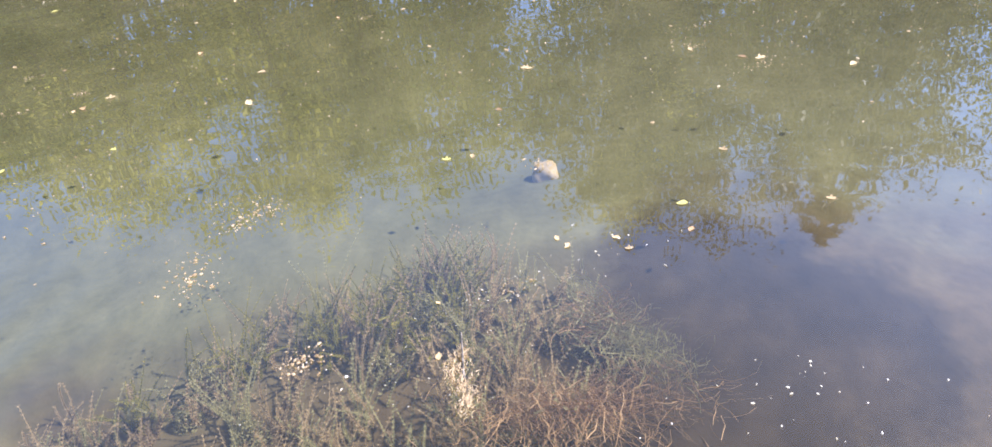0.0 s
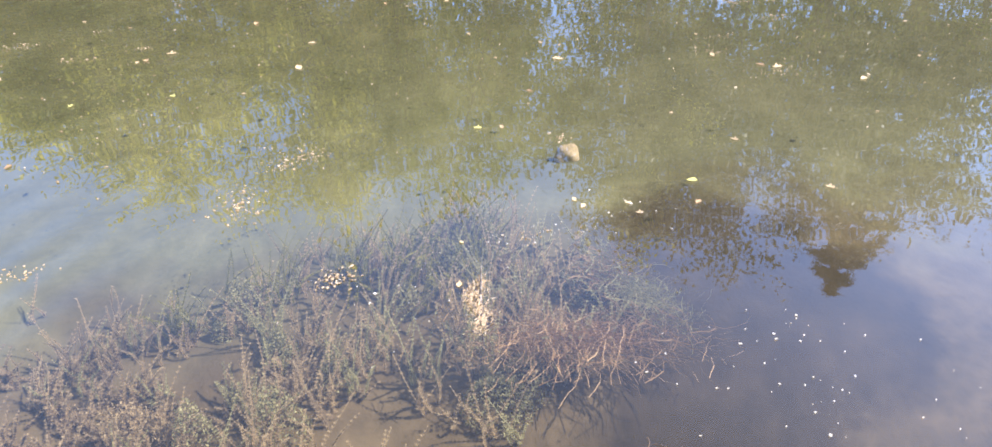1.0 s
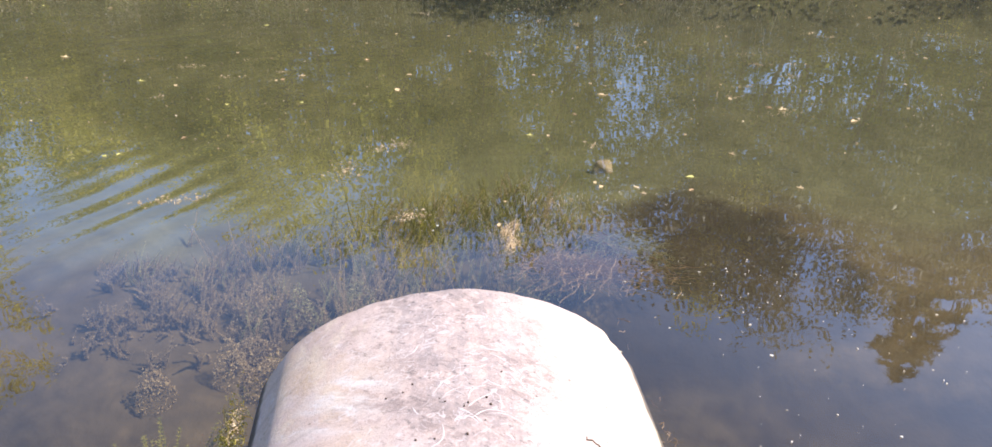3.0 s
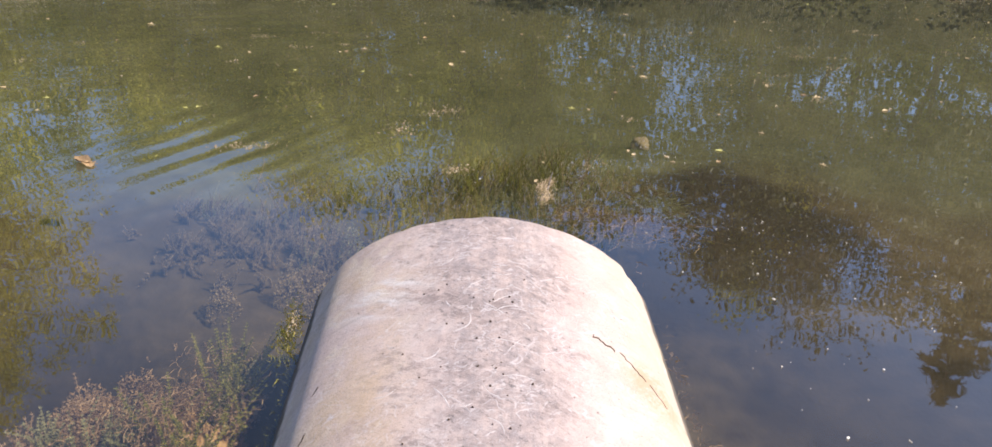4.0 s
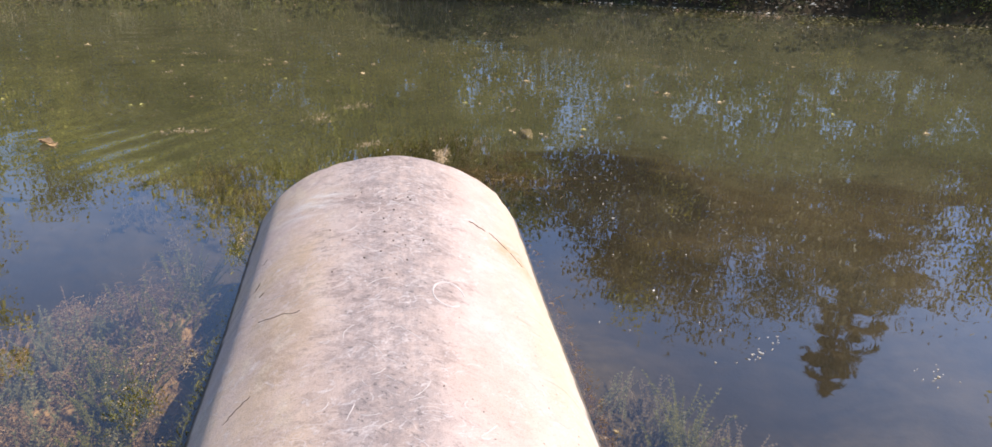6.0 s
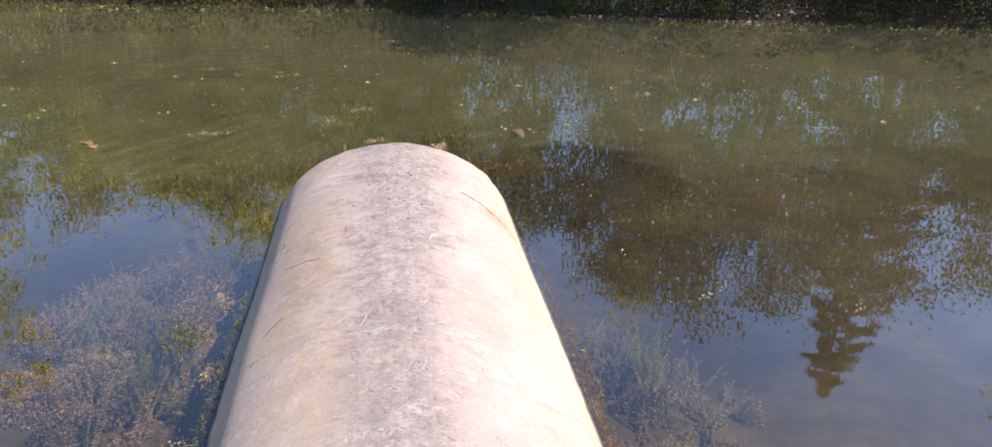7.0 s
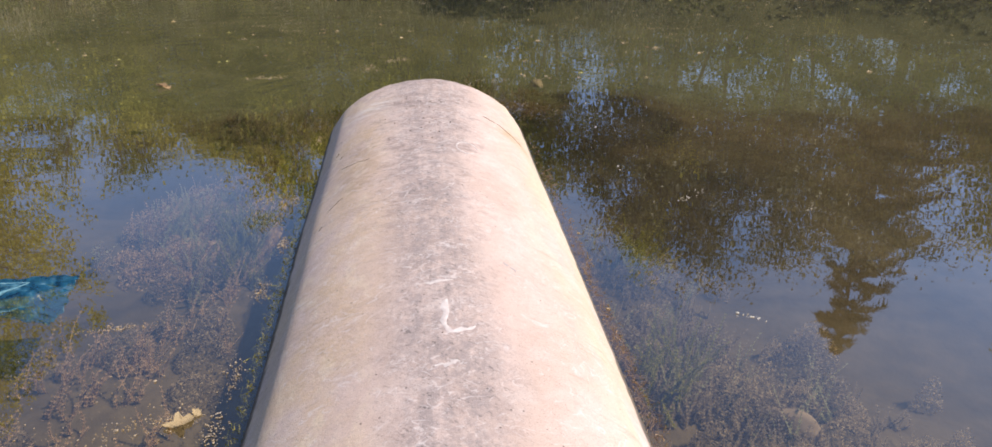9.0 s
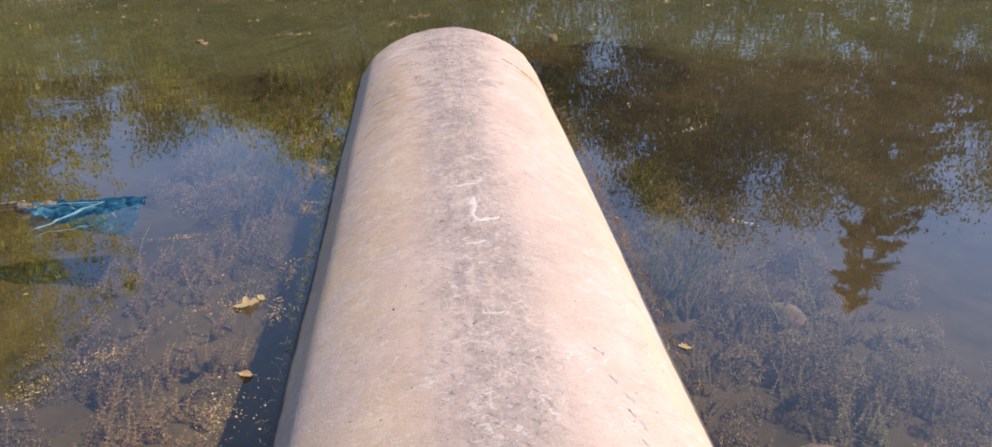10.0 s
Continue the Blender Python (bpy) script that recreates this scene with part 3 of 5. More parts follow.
def concrete_pipe():
    root = empty("concrete_pipe", PIPE_X, 0, PIPE_Z)
    tagged(root, "large weathered buff concrete pipe lying half sunk in water", "pipe")
    bm = bmesh.new()
    sides = 144
    ys = [PIPE_END - 0.10 * k for k in range(1, 108)]
    prof = [(PIPE_R - 0.13, PIPE_END - 4.0), (PIPE_R - 0.13, PIPE_END - 0.02), (PIPE_R - 0.115, PIPE_END - 0.004),
            (PIPE_R - 0.10, PIPE_END), (PIPE_R - 0.035, PIPE_END), (PIPE_R - 0.014, PIPE_END - 0.006), (PIPE_R - 0.004, PIPE_END - 0.02),
            (PIPE_R, PIPE_END - 0.045)] + [(PIPE_R, y) for y in ys]
    rng = random.Random(4)
    rings = []
    for k, (r, y) in enumerate(prof):
        ring = []
        for i in range(sides):
            a = 2 * math.pi * i / sides
            wear = 0.006 * (noise.noise(Vector((math.sin(a) * 3, y * 1.4, math.cos(a) * 3))))
            if 3 <= k <= 7:
                wear -= 0.010 * max(0, noise.noise(Vector((math.sin(a) * 9, 5.1, math.cos(a) * 9))))
            if r < PIPE_R - 0.05:
                px, pz = (r + wear) * math.sin(a) * 0.9, (r + wear) * math.cos(a)
                pz = max(pz, -0.05)
            else:
                px, pz = pipe_profile(a, r + wear)
            ring.append(bm.verts.new((px, y, pz)))
        rings.append(ring)
    for a, b in zip(rings, rings[1:]):
        for i in range(sides):
            j = (i + 1) % sides
            bm.faces.new((a[i], a[j], b[j], b[i]))
    bmesh.ops.recalc_face_normals(bm, faces=bm.faces)
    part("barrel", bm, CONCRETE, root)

    def ribbon(name, path, width, material, label, lift=0.002, thick=0.0025, seed=1):
        r = random.Random(seed)
        verts, faces = [], []
        for k, (dx, y) in enumerate(path):
            a = Vector(path[min(k + 1, len(path) - 1)]) - Vector(path[max(k - 1, 0)])
            a.normalize()
            w = width * r.uniform(0.45, 1.25) * (0.35 if k in (0, len(path) - 1) else 1)
            n = Vector((-a.y, a.x)) * w / 2
            verts += [pipe_point(dx + n.x, y + n.y, lift - thick), pipe_point(dx + n.x * 0.6, y + n.y * 0.6, lift),
                      pipe_point(dx - n.x * 0.6, y - n.y * 0.6, lift), pipe_point(dx - n.x, y - n.y, lift - thick)]
        for k in range(len(path) - 1):
            for i in range(3):
                faces.append((4 * k + i, 4 * k + i + 1, 4 * k + 5 + i, 4 * k + 4 + i))
        mesh_object(name, verts, faces, material, root, label, True)

    def wiggle(a, b, n, amp, seed):
        r = random.Random(seed)
        return [(a[0] + (b[0] - a[0]) * k / n + r.uniform(-amp, amp), a[1] + (b[1] - a[1]) * k / n + r.uniform(-amp, amp)) for k in range(n + 1)]

    ribbon("crack", wiggle((0.36, 0.13), (0.44, 0.085), 9, 0.008, 2), 0.008, CRACK, "dark diagonal crack")
    ribbon("crack", wiggle((0.46, 0.09), (0.55, 0.01), 10, 0.006, 5), 0.0032, CRACK, "dark diagonal crack", seed=6)
    ribbon("crack", wiggle((0.57, 0.0), (0.63, -0.07), 8, 0.006, 3), 0.0022, CRACK, "dark diagonal crack", seed=5)
    ribbon("crack", wiggle((-0.53, -0.57), (-0.34, -0.65), 10, 0.008, 61), 0.004, CRACK, "thin dark crack", 0.001, 0.0012, 62)
    ribbon("crack", wiggle((-0.56, -1.13), (-0.47, -1.06), 8, 0.006, 63), 0.004, CRACK, "thin brown crack", 0.001, 0.0012, 64)
    for k, (dx, y, ln) in enumerate(((-0.60, -0.27, 0.05), (-0.56, -0.36, 0.025), (-0.595, -0.05, 0.03), (-0.59, -1.3, 0.03))):
        ribbon("nick", wiggle((dx, y), (dx + 0.02, y + ln), 4, 0.003, 70 + k), 0.008, CRACK, "dark chipped nick on the shoulder", 0.0012, 0.0015, 80 + k)
    ribbon("smear", wiggle((0.015, -2.29), (0.0, -2.46), 6, 0.005, 9) + wiggle((0.02, -2.50), (0.11, -2.47), 5, 0.006, 10), 0.026, LIME, "pale dried mortar smear", 0.0012, 0.0015, 11)
    ribbon("smear", wiggle((-0.06, -2.17), (0.05, -2.15), 6, 0.008, 12), 0.018, LIME, "pale dried mortar smear", 0.0012, 0.0015, 13)
    ribbon("smear", wiggle((-0.03, -2.70), (0.05, -2.67), 6, 0.012, 14), 0.022, LIME, "pale dried mortar smear", 0.0012, 0.0015, 15)
    for k, (dx, y) in enumerate(((0.33, -3.28), (0.35, -3.40), (0.385, -3.47), (0.37, -3.54), (0.40, -3.58), (0.385, -3.66), (0.41, -3.72), (0.39, -3.80), (0.26, -1.95), (0.29, -1.98))):
        ribbon("rub_mark", wiggle((dx, y), (dx + 0.022, y - 0.03), 6, 0.008, 30 + k), 0.013, RUB, "short grey rub mark", 0.0014, 0.0012, 40 + k)
    ring = [(0.20 + 0.06 * math.cos(w / 3), -0.63 + 0.09 * math.sin(w / 3)) for w in range(0, 17)]
    ribbon("smear", ring, 0.010, LIME, "thin pale ring scratched on the concrete", 0.002, 0.002, 21)
    # short pale scratches rubbed across the crown by feet and gravel
    for k in range(64):
        dx, y, a, ln = rng.gauss(0.04, 0.15), rng.uniform(-1.5, 0.5), rng.choice((0.5, 0.9, 2.3, 2.6)) + rng.gauss(0, 0.25), rng.uniform(0.03, 0.11)
        bow = rng.uniform(-0.25, 0.25) * ln
        path = [(dx + math.cos(a) * ln * (q / 6 - 0.5) - math.sin(a) * bow * math.sin(q / 6 * 3.14), y + math.sin(a) * ln * (q / 6 - 0.5) + math.cos(a) * bow * math.sin(q / 6 * 3.14)) for q in range(7)]
        ribbon("scratch", path, rng.uniform(0.0022, 0.0048), LIME, "thin pale scratch", 0.0007, 0.0009, 300 + k)
    # grit stuck to the crown, most of it in loose groups near the mouth
    for k in range(56):
        bm = bmesh.new()
        bmesh.ops.create_icosphere(bm, subdivisions=1, radius=rng.uniform(0.0012, 0.0042))
        for v in bm.verts:
            v.co *= rng.uniform(0.5, 1.3)
        dx, y = (rng.gauss(0.0, 0.16), rng.uniform(-3.6, 0.4)) if k > 40 else (rng.gauss(0.02, 0.12), rng.gauss(-0.05, 0.25))
        bmesh.ops.translate(bm, verts=bm.verts, vec=pipe_point(dx, y, 0.002))
        part("grit", bm, CRACK, root, smooth_shade=False)
    return root


concrete_pipe()


# ---------------------------------------------------------------- weeds under the water
def weed_stem(soup, rng, x, y, z, height, lean, nodes=9, leaf=0.018, width=0.003, whorl=6, broad=0.13):
    """One feathery stem: a bent stalk with whorls of narrow leaflets, thinner to the tip."""
    pts = []
    bend = rng.uniform(-0.5, 0.5)
    for k in range(5):
        f = k / 4
        pts.append(Vector((x + lean[0] * f * f * height + 0.02 * math.sin(3 * f + bend * 6), y + lean[1] * f * f * height + 0.02 * math.sin(4 * f + bend * 9), z + height * f)))
    verts, faces = [], []
    for k, p in enumerate(pts):
        w = width * (1 - 0.7 * k / 4)
        verts += [(p.x - w, p.y, p.z), (p.x + w, p.y, p.z)]
    for k in range(4):
        faces.append((2 * k, 2 * k + 1, 2 * k + 3, 2 * k + 2))
    for n in range(1, nodes + 1):
        f = n / nodes * 3.999
        i = int(f)
        p = pts[i].lerp(pts[i + 1], f - i)
        spin = rng.uniform(0, 6.28)
        size = leaf * (1.15 - 0.5 * n / nodes) * rng.uniform(0.7, 1.3)
        for q in range(whorl):
            a = spin + q * 6.283 / whorl
            d = Vector((math.cos(a), math.sin(a), rng.uniform(0.1, 0.7)))
            e = Vector((-math.sin(a), math.cos(a), 0)) * size * broad
            b = len(verts)
            tip = p + d * size
            verts += [tuple(p - e), tuple(p + e), tuple(tip)]
            faces.append((b, b + 1, b + 2))
    soup.add(verts, faces)


def weed_bed(name, label, material, spots, seed, count, height, lean, leaf=0.020, whorl=6, broad=0.13, spacing=0.014, clear=0.74):
    """spots: (x, y, rx, ry, weight) of soft-edged patches; the tops stay below the surface."""
    rng = random.Random(seed)
    soup = Soup()
    total = sum(s[4] for s in spots)
    made = 0
    while made < count:
        pick = rng.uniform(0, total)
        for s in spots:
            pick -= s[4]
            if pick <= 0:
                break
        x, y = rng.gauss(s[0], s[2] * 0.55), rng.gauss(s[1], s[3] * 0.55)
        tuft = rng.randint(3, 7)
        made += tuft
        if abs(x - PIPE_X) < clear and y < PIPE_END + 0.1:
            continue
        if ((x - s[0]) / s[2]) ** 2 + ((y - s[1]) / s[3]) ** 2 > 1.5:
            continue
        if float(vnoise(x, y, 0.22, 31)) < 0.33 or float(shade_patch(x, y)) > 0.55:
            continue
        h0 = height * rng.uniform(0.55, 1.25)
        for q in range(tuft):
            xx, yy = x + rng.gauss(0, 0.025), y + rng.gauss(0, 0.025)
            z = bed_at(xx, yy) - 0.02
            h = min(h0 * rng.uniform(0.7, 1.15), -0.05 - z)
            if h < 0.06:
                continue
            ln = (lean[0] + rng.uniform(-0.5, 0.5), lean[1] + rng.uniform(-0.5, 0.5))
            weed_stem(soup, rng, xx, yy, z, h, ln, max(6, int(h / spacing)), leaf, 0.003, whorl, broad)
    return tagged(soup.make(name, material), label, "water weed", kind="stuff")


FRONT = [(0.0, 2.15, 0.95, 0.50, 4), (0.75, 2.05, 0.40, 0.36, 2.2), (-0.85, 2.2, 0.75, 0.45, 1.8), (0.45, 2.6, 0.6, 0.30, 1.4), (-0.5, 1.65, 0.5, 0.3, 0.6), (0.15, 1.5, 0.45, 0.2, 0.6)]
FRONT_LOW = [(-0.9, 1.9, 0.9, 0.45, 3), (-1.4, 2.1, 0.5, 0.45, 1.5)]
LEFT = [(-1.15, 0.30, 0.45, 0.45, 3.0), (-1.05, -0.45, 0.4, 0.5, 2), (-1.5, -0.1, 0.4, 0.5, 1.4)]
LEFT_FAR = [(-1.35, -1.9, 0.5, 0.8, 2), (-1.25, -2.9, 0.5, 0.6, 2)]
RIGHT = [(1.25, -0.5, 0.28, 0.35, 1.6), (1.13, -1.95, 0.16, 0.3, 1.2), (1.3, -0.95, 0.35, 0.6, 1.4), (1.45, -2.2, 0.5, 0.7, 2), (1.75, -3.0, 0.6, 0.6, 2), (1.15, -1.7, 0.3, 0.6, 1.5)]
weed_bed("water_weed", "brown silted feathery weed under the water off the pipe mouth", WEED_BROWN, FRONT, 41, 800, 0.24, (0.15, 0.1), 0.012, 6, 0.2, 0.012)
weed_bed("water_weed", "greenish feathery weed under the water off the pipe mouth", WEED_GREEN, FRONT, 42, 380, 0.27, (0.1, 0.1), 0.012, 6, 0.2, 0.012)
weed_bed("water_weed", "low fuzzy brown weed on the bed off the pipe mouth", SILT_TUFT, FRONT_LOW, 50, 700, 0.12, (0.1, 0.1), 0.014, 7, 0.22, 0.009)
weed_bed("water_weed", "yellow-green upright weed stems off the pipe mouth", ALGAE, [(0.45, 2.55, 0.35, 0.22, 2), (0.3, 2.35, 0.25, 0.2, 1), (-0.2, 2.5, 0.5, 0.25, 1)], 47, 220, 0.30, (0.05, 0.0), 0.013, 6, 0.2, 0.012)
weed_bed("water_weed", "pale grey-green feathery plumes of weed beside the pipe", WEED_GREEN, LEFT, 43, 650, 0.20, (0.15, 0.15), 0.015, 9, 0.24, 0.011, 0.94)
weed_bed("water_weed", "rusty brown silted feathery weed under the water beside the pipe", WEED_RUST, LEFT + LEFT_FAR, 44, 1400, 0.18, (0.25, 0.2), 0.016, 6, 0.16, 0.014, 0.94)
weed_bed("water_weed", "pale grey-brown weed under the water beside the pipe", SILT_TUFT, RIGHT, 45, 1500, 0.13, (0.4, 0.5), 0.013, 8, 0.22, 0.009, 0.80)
weed_bed("water_weed", "bright yellow-green weed close beside the pipe mouth", ALGAE, [(-0.92, 0.45, 0.14, 0.35, 1.5), (-1.0, -0.15, 0.2, 0.35, 1.5), (-0.98, -0.7, 0.14, 0.25, 0.7)], 49, 380, 0.36, (0.15, 0.15), 0.016, 7, 0.24, 0.011, 1.0)
weed_bed("water_weed", "tall yellow-green weed standing beside the pipe", ALGAE, [(1.2, -0.85, 0.12, 0.25, 1.0), (1.08, -1.9, 0.1, 0.3, 0.8)], 48, 120, 0.30, (0.1, 0.2), 0.016, 7, 0.2, 0.012, 0.80)
weed_bed("water_weed", "grey-green feathery weed under the water beside the pipe", WEED_GREEN, RIGHT, 46, 260, 0.16, (0.4, 0.5), 0.013, 8, 0.22, 0.012, 0.80)


def weed_mat(name, label, x, y, z, rx, ry, turn, material, count, seed, strand=0.12, depth=0.03):
    """A low tangle of fine strands."""
    rng = random.Random(seed)
    soup = Soup()
    ca, sa = math.cos(turn), math.sin(turn)
    for k in range(count):
        u, v = rng.gauss(0, 0.45) * rx, rng.gauss(0, 0.45) * ry
        px, py = x + ca * u - sa * v, y + sa * u + ca * v
        a = turn + rng.gauss(0, 0.9)
        ln = strand * rng.uniform(0.4, 1.3)
        zz = z + rng.uniform(-depth, 0)
        pts = []
        here = Vector((px, py, zz))
        for q in range(6):
            pts.append(here.copy())
            here += Vector((math.cos(a) * ln / 5, math.sin(a) * ln / 5, 0.010 * rng.uniform(-1, 1)))
            a += rng.gauss(0, 0.45)
        w = rng.uniform(0.0006, 0.0014) * (1.3 if material is ALGAE else 1)
        verts, faces = [], []
        for p in pts:
            verts += [(p.x - math.sin(a) * w, p.y + math.cos(a) * w, p.z), (p.x + math.sin(a) * w, p.y - math.cos(a) * w, p.z + 0.002)]
        for q in range(5):
            faces.append((2 * q, 2 * q + 1, 2 * q + 3, 2 * q + 2))
        soup.add(verts, faces)
    return tagged(soup.make(name, material), label, "water weed", kind="stuff")


weed_mat("weed_tangle", "rusty brown tangle of weed strands under the water", 0.76, 1.70, -0.05, 0.42, 0.10, -0.25, WEED_RUST, 1100, 51, 0.18, 0.10)
weed_mat("weed_tangle", "greenish brown tangle of weed strands under the water", 1.05, 1.93, -0.05, 0.10, 0.30, 0.35, WEED_GREEN, 700, 52, 0.14, 0.10)
weed_mat("weed_tangle", "rusty brown tangle of weed strands under the water", 1.0, 2.05, -0.06, 0.12, 0.12, 0.3, WEED_RUST, 400, 53, 0.12, 0.10)
weed_mat("weed_tangle", "rusty brown silted weed mat under the water", -1.07, 0.28, -0.10, 0.26, 0.16, 0.2, WEED_RUST, 700, 54, 0.08, 0.08)
weed_mat("weed_tangle", "rusty brown silted weed mat under the water", -0.94, -0.25, -0.10, 0.20, 0.16, 0.0, WEED_RUST, 600, 55, 0.08, 0.08)
weed_mat("weed_tangle", "rusty brown silted weed mat under the water", -1.0, 0.62, -0.14, 0.20, 0.08, 0.0, WEED_RUST, 160, 56, 0.08, 0.06)
weed_mat("algae_mat", "yellow-green algae specks on the water beside the pipe", -0.68, 0.55, -0.001, 0.05, 0.22, 0.1, ALGAE, 500, 57, 0.03, 0.01)
weed_mat("algae_mat", "yellow-green algae specks on the water beside the pipe", -0.84, -0.72, -0.001, 0.10, 0.14, 0.1, ALGAE, 350, 58, 0.03, 0.01)
weed_mat("algae_fringe", "ochre algae fringe on the waterline of the pipe", 0.81, -1.6, -0.003, 0.03, 1.9, 0.0, WEED_RUST, 2400, 59, 0.05, 0.03)
weed_mat("algae_fringe", "yellow-brown algae fringe on the waterline of the pipe", -0.64, -1.4, -0.003, 0.03, 1.9, 0.0, ALGAE, 1500, 60, 0.04, 0.03)


def hummock(x, y, rx, ry, tall, seed, material=HUMMOCK, words="rusty brown mound of silted weed on the bed"):
    """A soft mound of silted weed on the bed."""
    rings, sides = 14, 44
    verts, faces = [], []
    for k in range(rings):
        f = k / (rings - 1)
        for i in range(sides):
            a = 2 * math.pi * i / sides
            wob = 1 + 0.30 * noise.noise(Vector((math.cos(a) * 1.6, math.sin(a) * 1.6, seed)))
            px, py = x + rx * f * wob * math.cos(a), y + ry * f * wob * math.sin(a)
            lump = 0.35 * noise.noise(Vector((px * 12, py * 12, seed))) + 0.15 * noise.noise(Vector((px * 34, py * 34, seed)))
            verts.append((px, py, bed_at(px, py) - 0.015 + tall * (1 - f * f) * (1 + lump)))
    for k in range(rings - 1):
        for i in range(sides):
            j = (i + 1) % sides
            faces.append((k * sides + i, (k + 1) * sides + i, (k + 1) * sides + j, k * sides + j))
    ob = mesh_object("weed_hummock", verts, faces, material, None, "", True)
    return tagged(ob, words, "weed mound", "weed mounds beside the pipe")


for x, y, rx, ry, tall, seed in ((-1.08, 0.28, 0.27, 0.16, 0.21, 3), (-0.97, -0.25, 0.20, 0.14, 0.20, 7), (-1.03, 0.66, 0.18, 0.09, 0.09, 11), (-1.32, -0.30, 0.2, 0.14, 0.07, 15), (1.28, -0.75, 0.18, 0.14, 0.06, 23)):
    hummock(x, y, rx, ry, tall, seed)


def weed_cushion(soup, rng, x, y, r, tall):
    """A soft ball of short leaflets standing on the bed."""
    z0 = bed_at(x, y)
    for k in range(int(900 * r / 0.12)):
        a, f = rng.uniform(0, 6.28), math.sqrt(rng.random())
        up = tall * (1 - f * f) * rng.uniform(0.55, 1.0)
        p = Vector((x + r * f * math.cos(a), y + r * f * math.sin(a), min(-0.03, z0 + up)))
        s = rng.uniform(0.007, 0.016)
        d = Vector((rng.gauss(0.2, 0.8), rng.gauss(0.2, 0.8), rng.uniform(0.0, 0.9))).normalized() * s
        w = d.cross(Vector((rng.gauss(0, 1), rng.gauss(0, 1), 0.8))).normalized() * s * 0.3
        soup.add([tuple(p - w), tuple(p + w), tuple(p + d)], [(0, 1, 2)])


rm = random.Random(205)
for material, words, area, count in ((SILT_TUFT, "soft grey-brown cushions of silted weed on the bed", (0.98, 2.0, -3.7, -0.7), 30), (WEED_BROWN, "soft brown cushions of silted weed on the bed", (0.95, 2.3, -3.5, -1.2), 26),
                                     (SILT_TUFT, "soft grey-brown cushions of silted weed on the bed", (-2.0, -0.95, -3.5, -0.2), 24), (WEED_RUST, "rusty cushions of silted weed on the bed", (-1.7, -0.9, -0.9, 0.7), 32),
                                     (WEED_BROWN, "soft brown cushions of silted weed off the pipe mouth", (-1.3, 0.9, 1.25, 2.2), 6), (WEED_GREEN, "olive cushions of weed off the pipe mouth", (-0.8, 1.0, 1.6, 2.5), 12), (ALGAE, "yellow-green cushions of weed beside the pipe", (-1.25, -0.95, -0.5, 0.3), 7)):
    soup = Soup()
    for k in range(count):
        weed_cushion(soup, rm, rm.uniform(area[0], area[1]), rm.uniform(area[2], area[3]), rm.uniform(0.06, 0.15), rm.uniform(0.10, 0.26))
    tagged(soup.make("weed_cushions", material), words, "water weed", kind="stuff")


# ---------------------------------------------------------------- things that float
def straw_clump():
    """A pale tuft of plant fluff that stands just out of the water."""
    rng = random.Random(61)
    root = empty("reed_tuft", 0.45, 1.84, 0)
    root.rotation_euler.z = radians(-16)
    tagged(root, "pale buff tuft of dead reed fluff in the water", "reed tuft")
    stalk = tube([(0, 0, -0.38), (0.01, 0.0, -0.1), (0.0, 0.02, 0.01), (-0.01, 0.20, 0.03)], [0.006, 0.006, 0.005, 0.003], 5)
    mesh_object("stalk", *stalk, WOOD_WET, root)
    soup = Soup()
    for k in range(1500):
        f = rng.random()
        wide = 0.030 * (0.45 + math.sin(math.pi * min(1, f * 0.9 + 0.08)) ** 0.8)
        x, y, z = rng.gauss(0, wide * 0.55) + 0.020 * math.sin(f * 7.0) - 0.015 * f, -0.13 + 0.28 * f + rng.gauss(0, 0.015), rng.uniform(-0.015, 0.02)
        if noise.noise(Vector((x * 45, y * 30, 2.0))) < -0.12:
            continue
        a = rng.gauss(1.57, 0.7)
        s = rng.uniform(0.006, 0.022)
        soup.add([(x, y, z), (x + s * math.cos(a), y + s * math.sin(a), z + rng.uniform(-0.2, 0.6) * s),
                  (x + 0.16 * s * math.cos(a + 1.4), y + 0.16 * s * math.sin(a + 1.4), z + 0.1 * s)], [(0, 1, 2)])
    soup.make("fluff", STRAW, root)


straw_clump()


def leaf_mesh(name, seed, length=1.0, lobes=0, curl=0.3):
    """A leaf blade of unit length with a stalk, thin but with a lower side, curled up at the rim."""
    rng = random.Random(seed)
    n = 9
    top, faces = [], []
    for k in range(n + 1):
        f = k / n
        w = 0.32 * math.sin(math.pi * f ** 0.85) * (1 + (0.35 * math.sin(f * 3.14 * lobes) if lobes else 0)) + 0.012
        bend = 0.12 * math.sin(f * 2.6 + seed)
        for s in (-1, -0.5, 0, 0.5, 1):
            z = curl * 0.5 * (w * s) ** 2 * 4 + 0.10 * curl * (2 * f - 1) ** 2 + 0.02 * rng.uniform(-1, 1)
            top.append((w * s + bend, f - 0.5, z))
    for k in range(n):
        for i in range(4):
            faces.append((5 * k + i, 5 * k + i + 1, 5 * k + 6 + i, 5 * k + 5 + i))
    m = len(top)
    verts = top + [(x, y, z - 0.012) for x, y, z in top]
    faces += [tuple(i + m for i in f[::-1]) for f in faces]
    st, sf = tube([(0.12 * math.sin(seed), -0.49, 0.02 + 0.1 * curl), (0.05, -0.62, 0.05), (0.10, -0.78, 0.02)], [0.016, 0.013, 0.011], 4)
    faces += [tuple(i + len(verts) for i in f) for f in sf]
    verts = verts + st
    me = bpy.data.meshes.new(name)
    me.from_pydata(verts, [], faces)
    return me


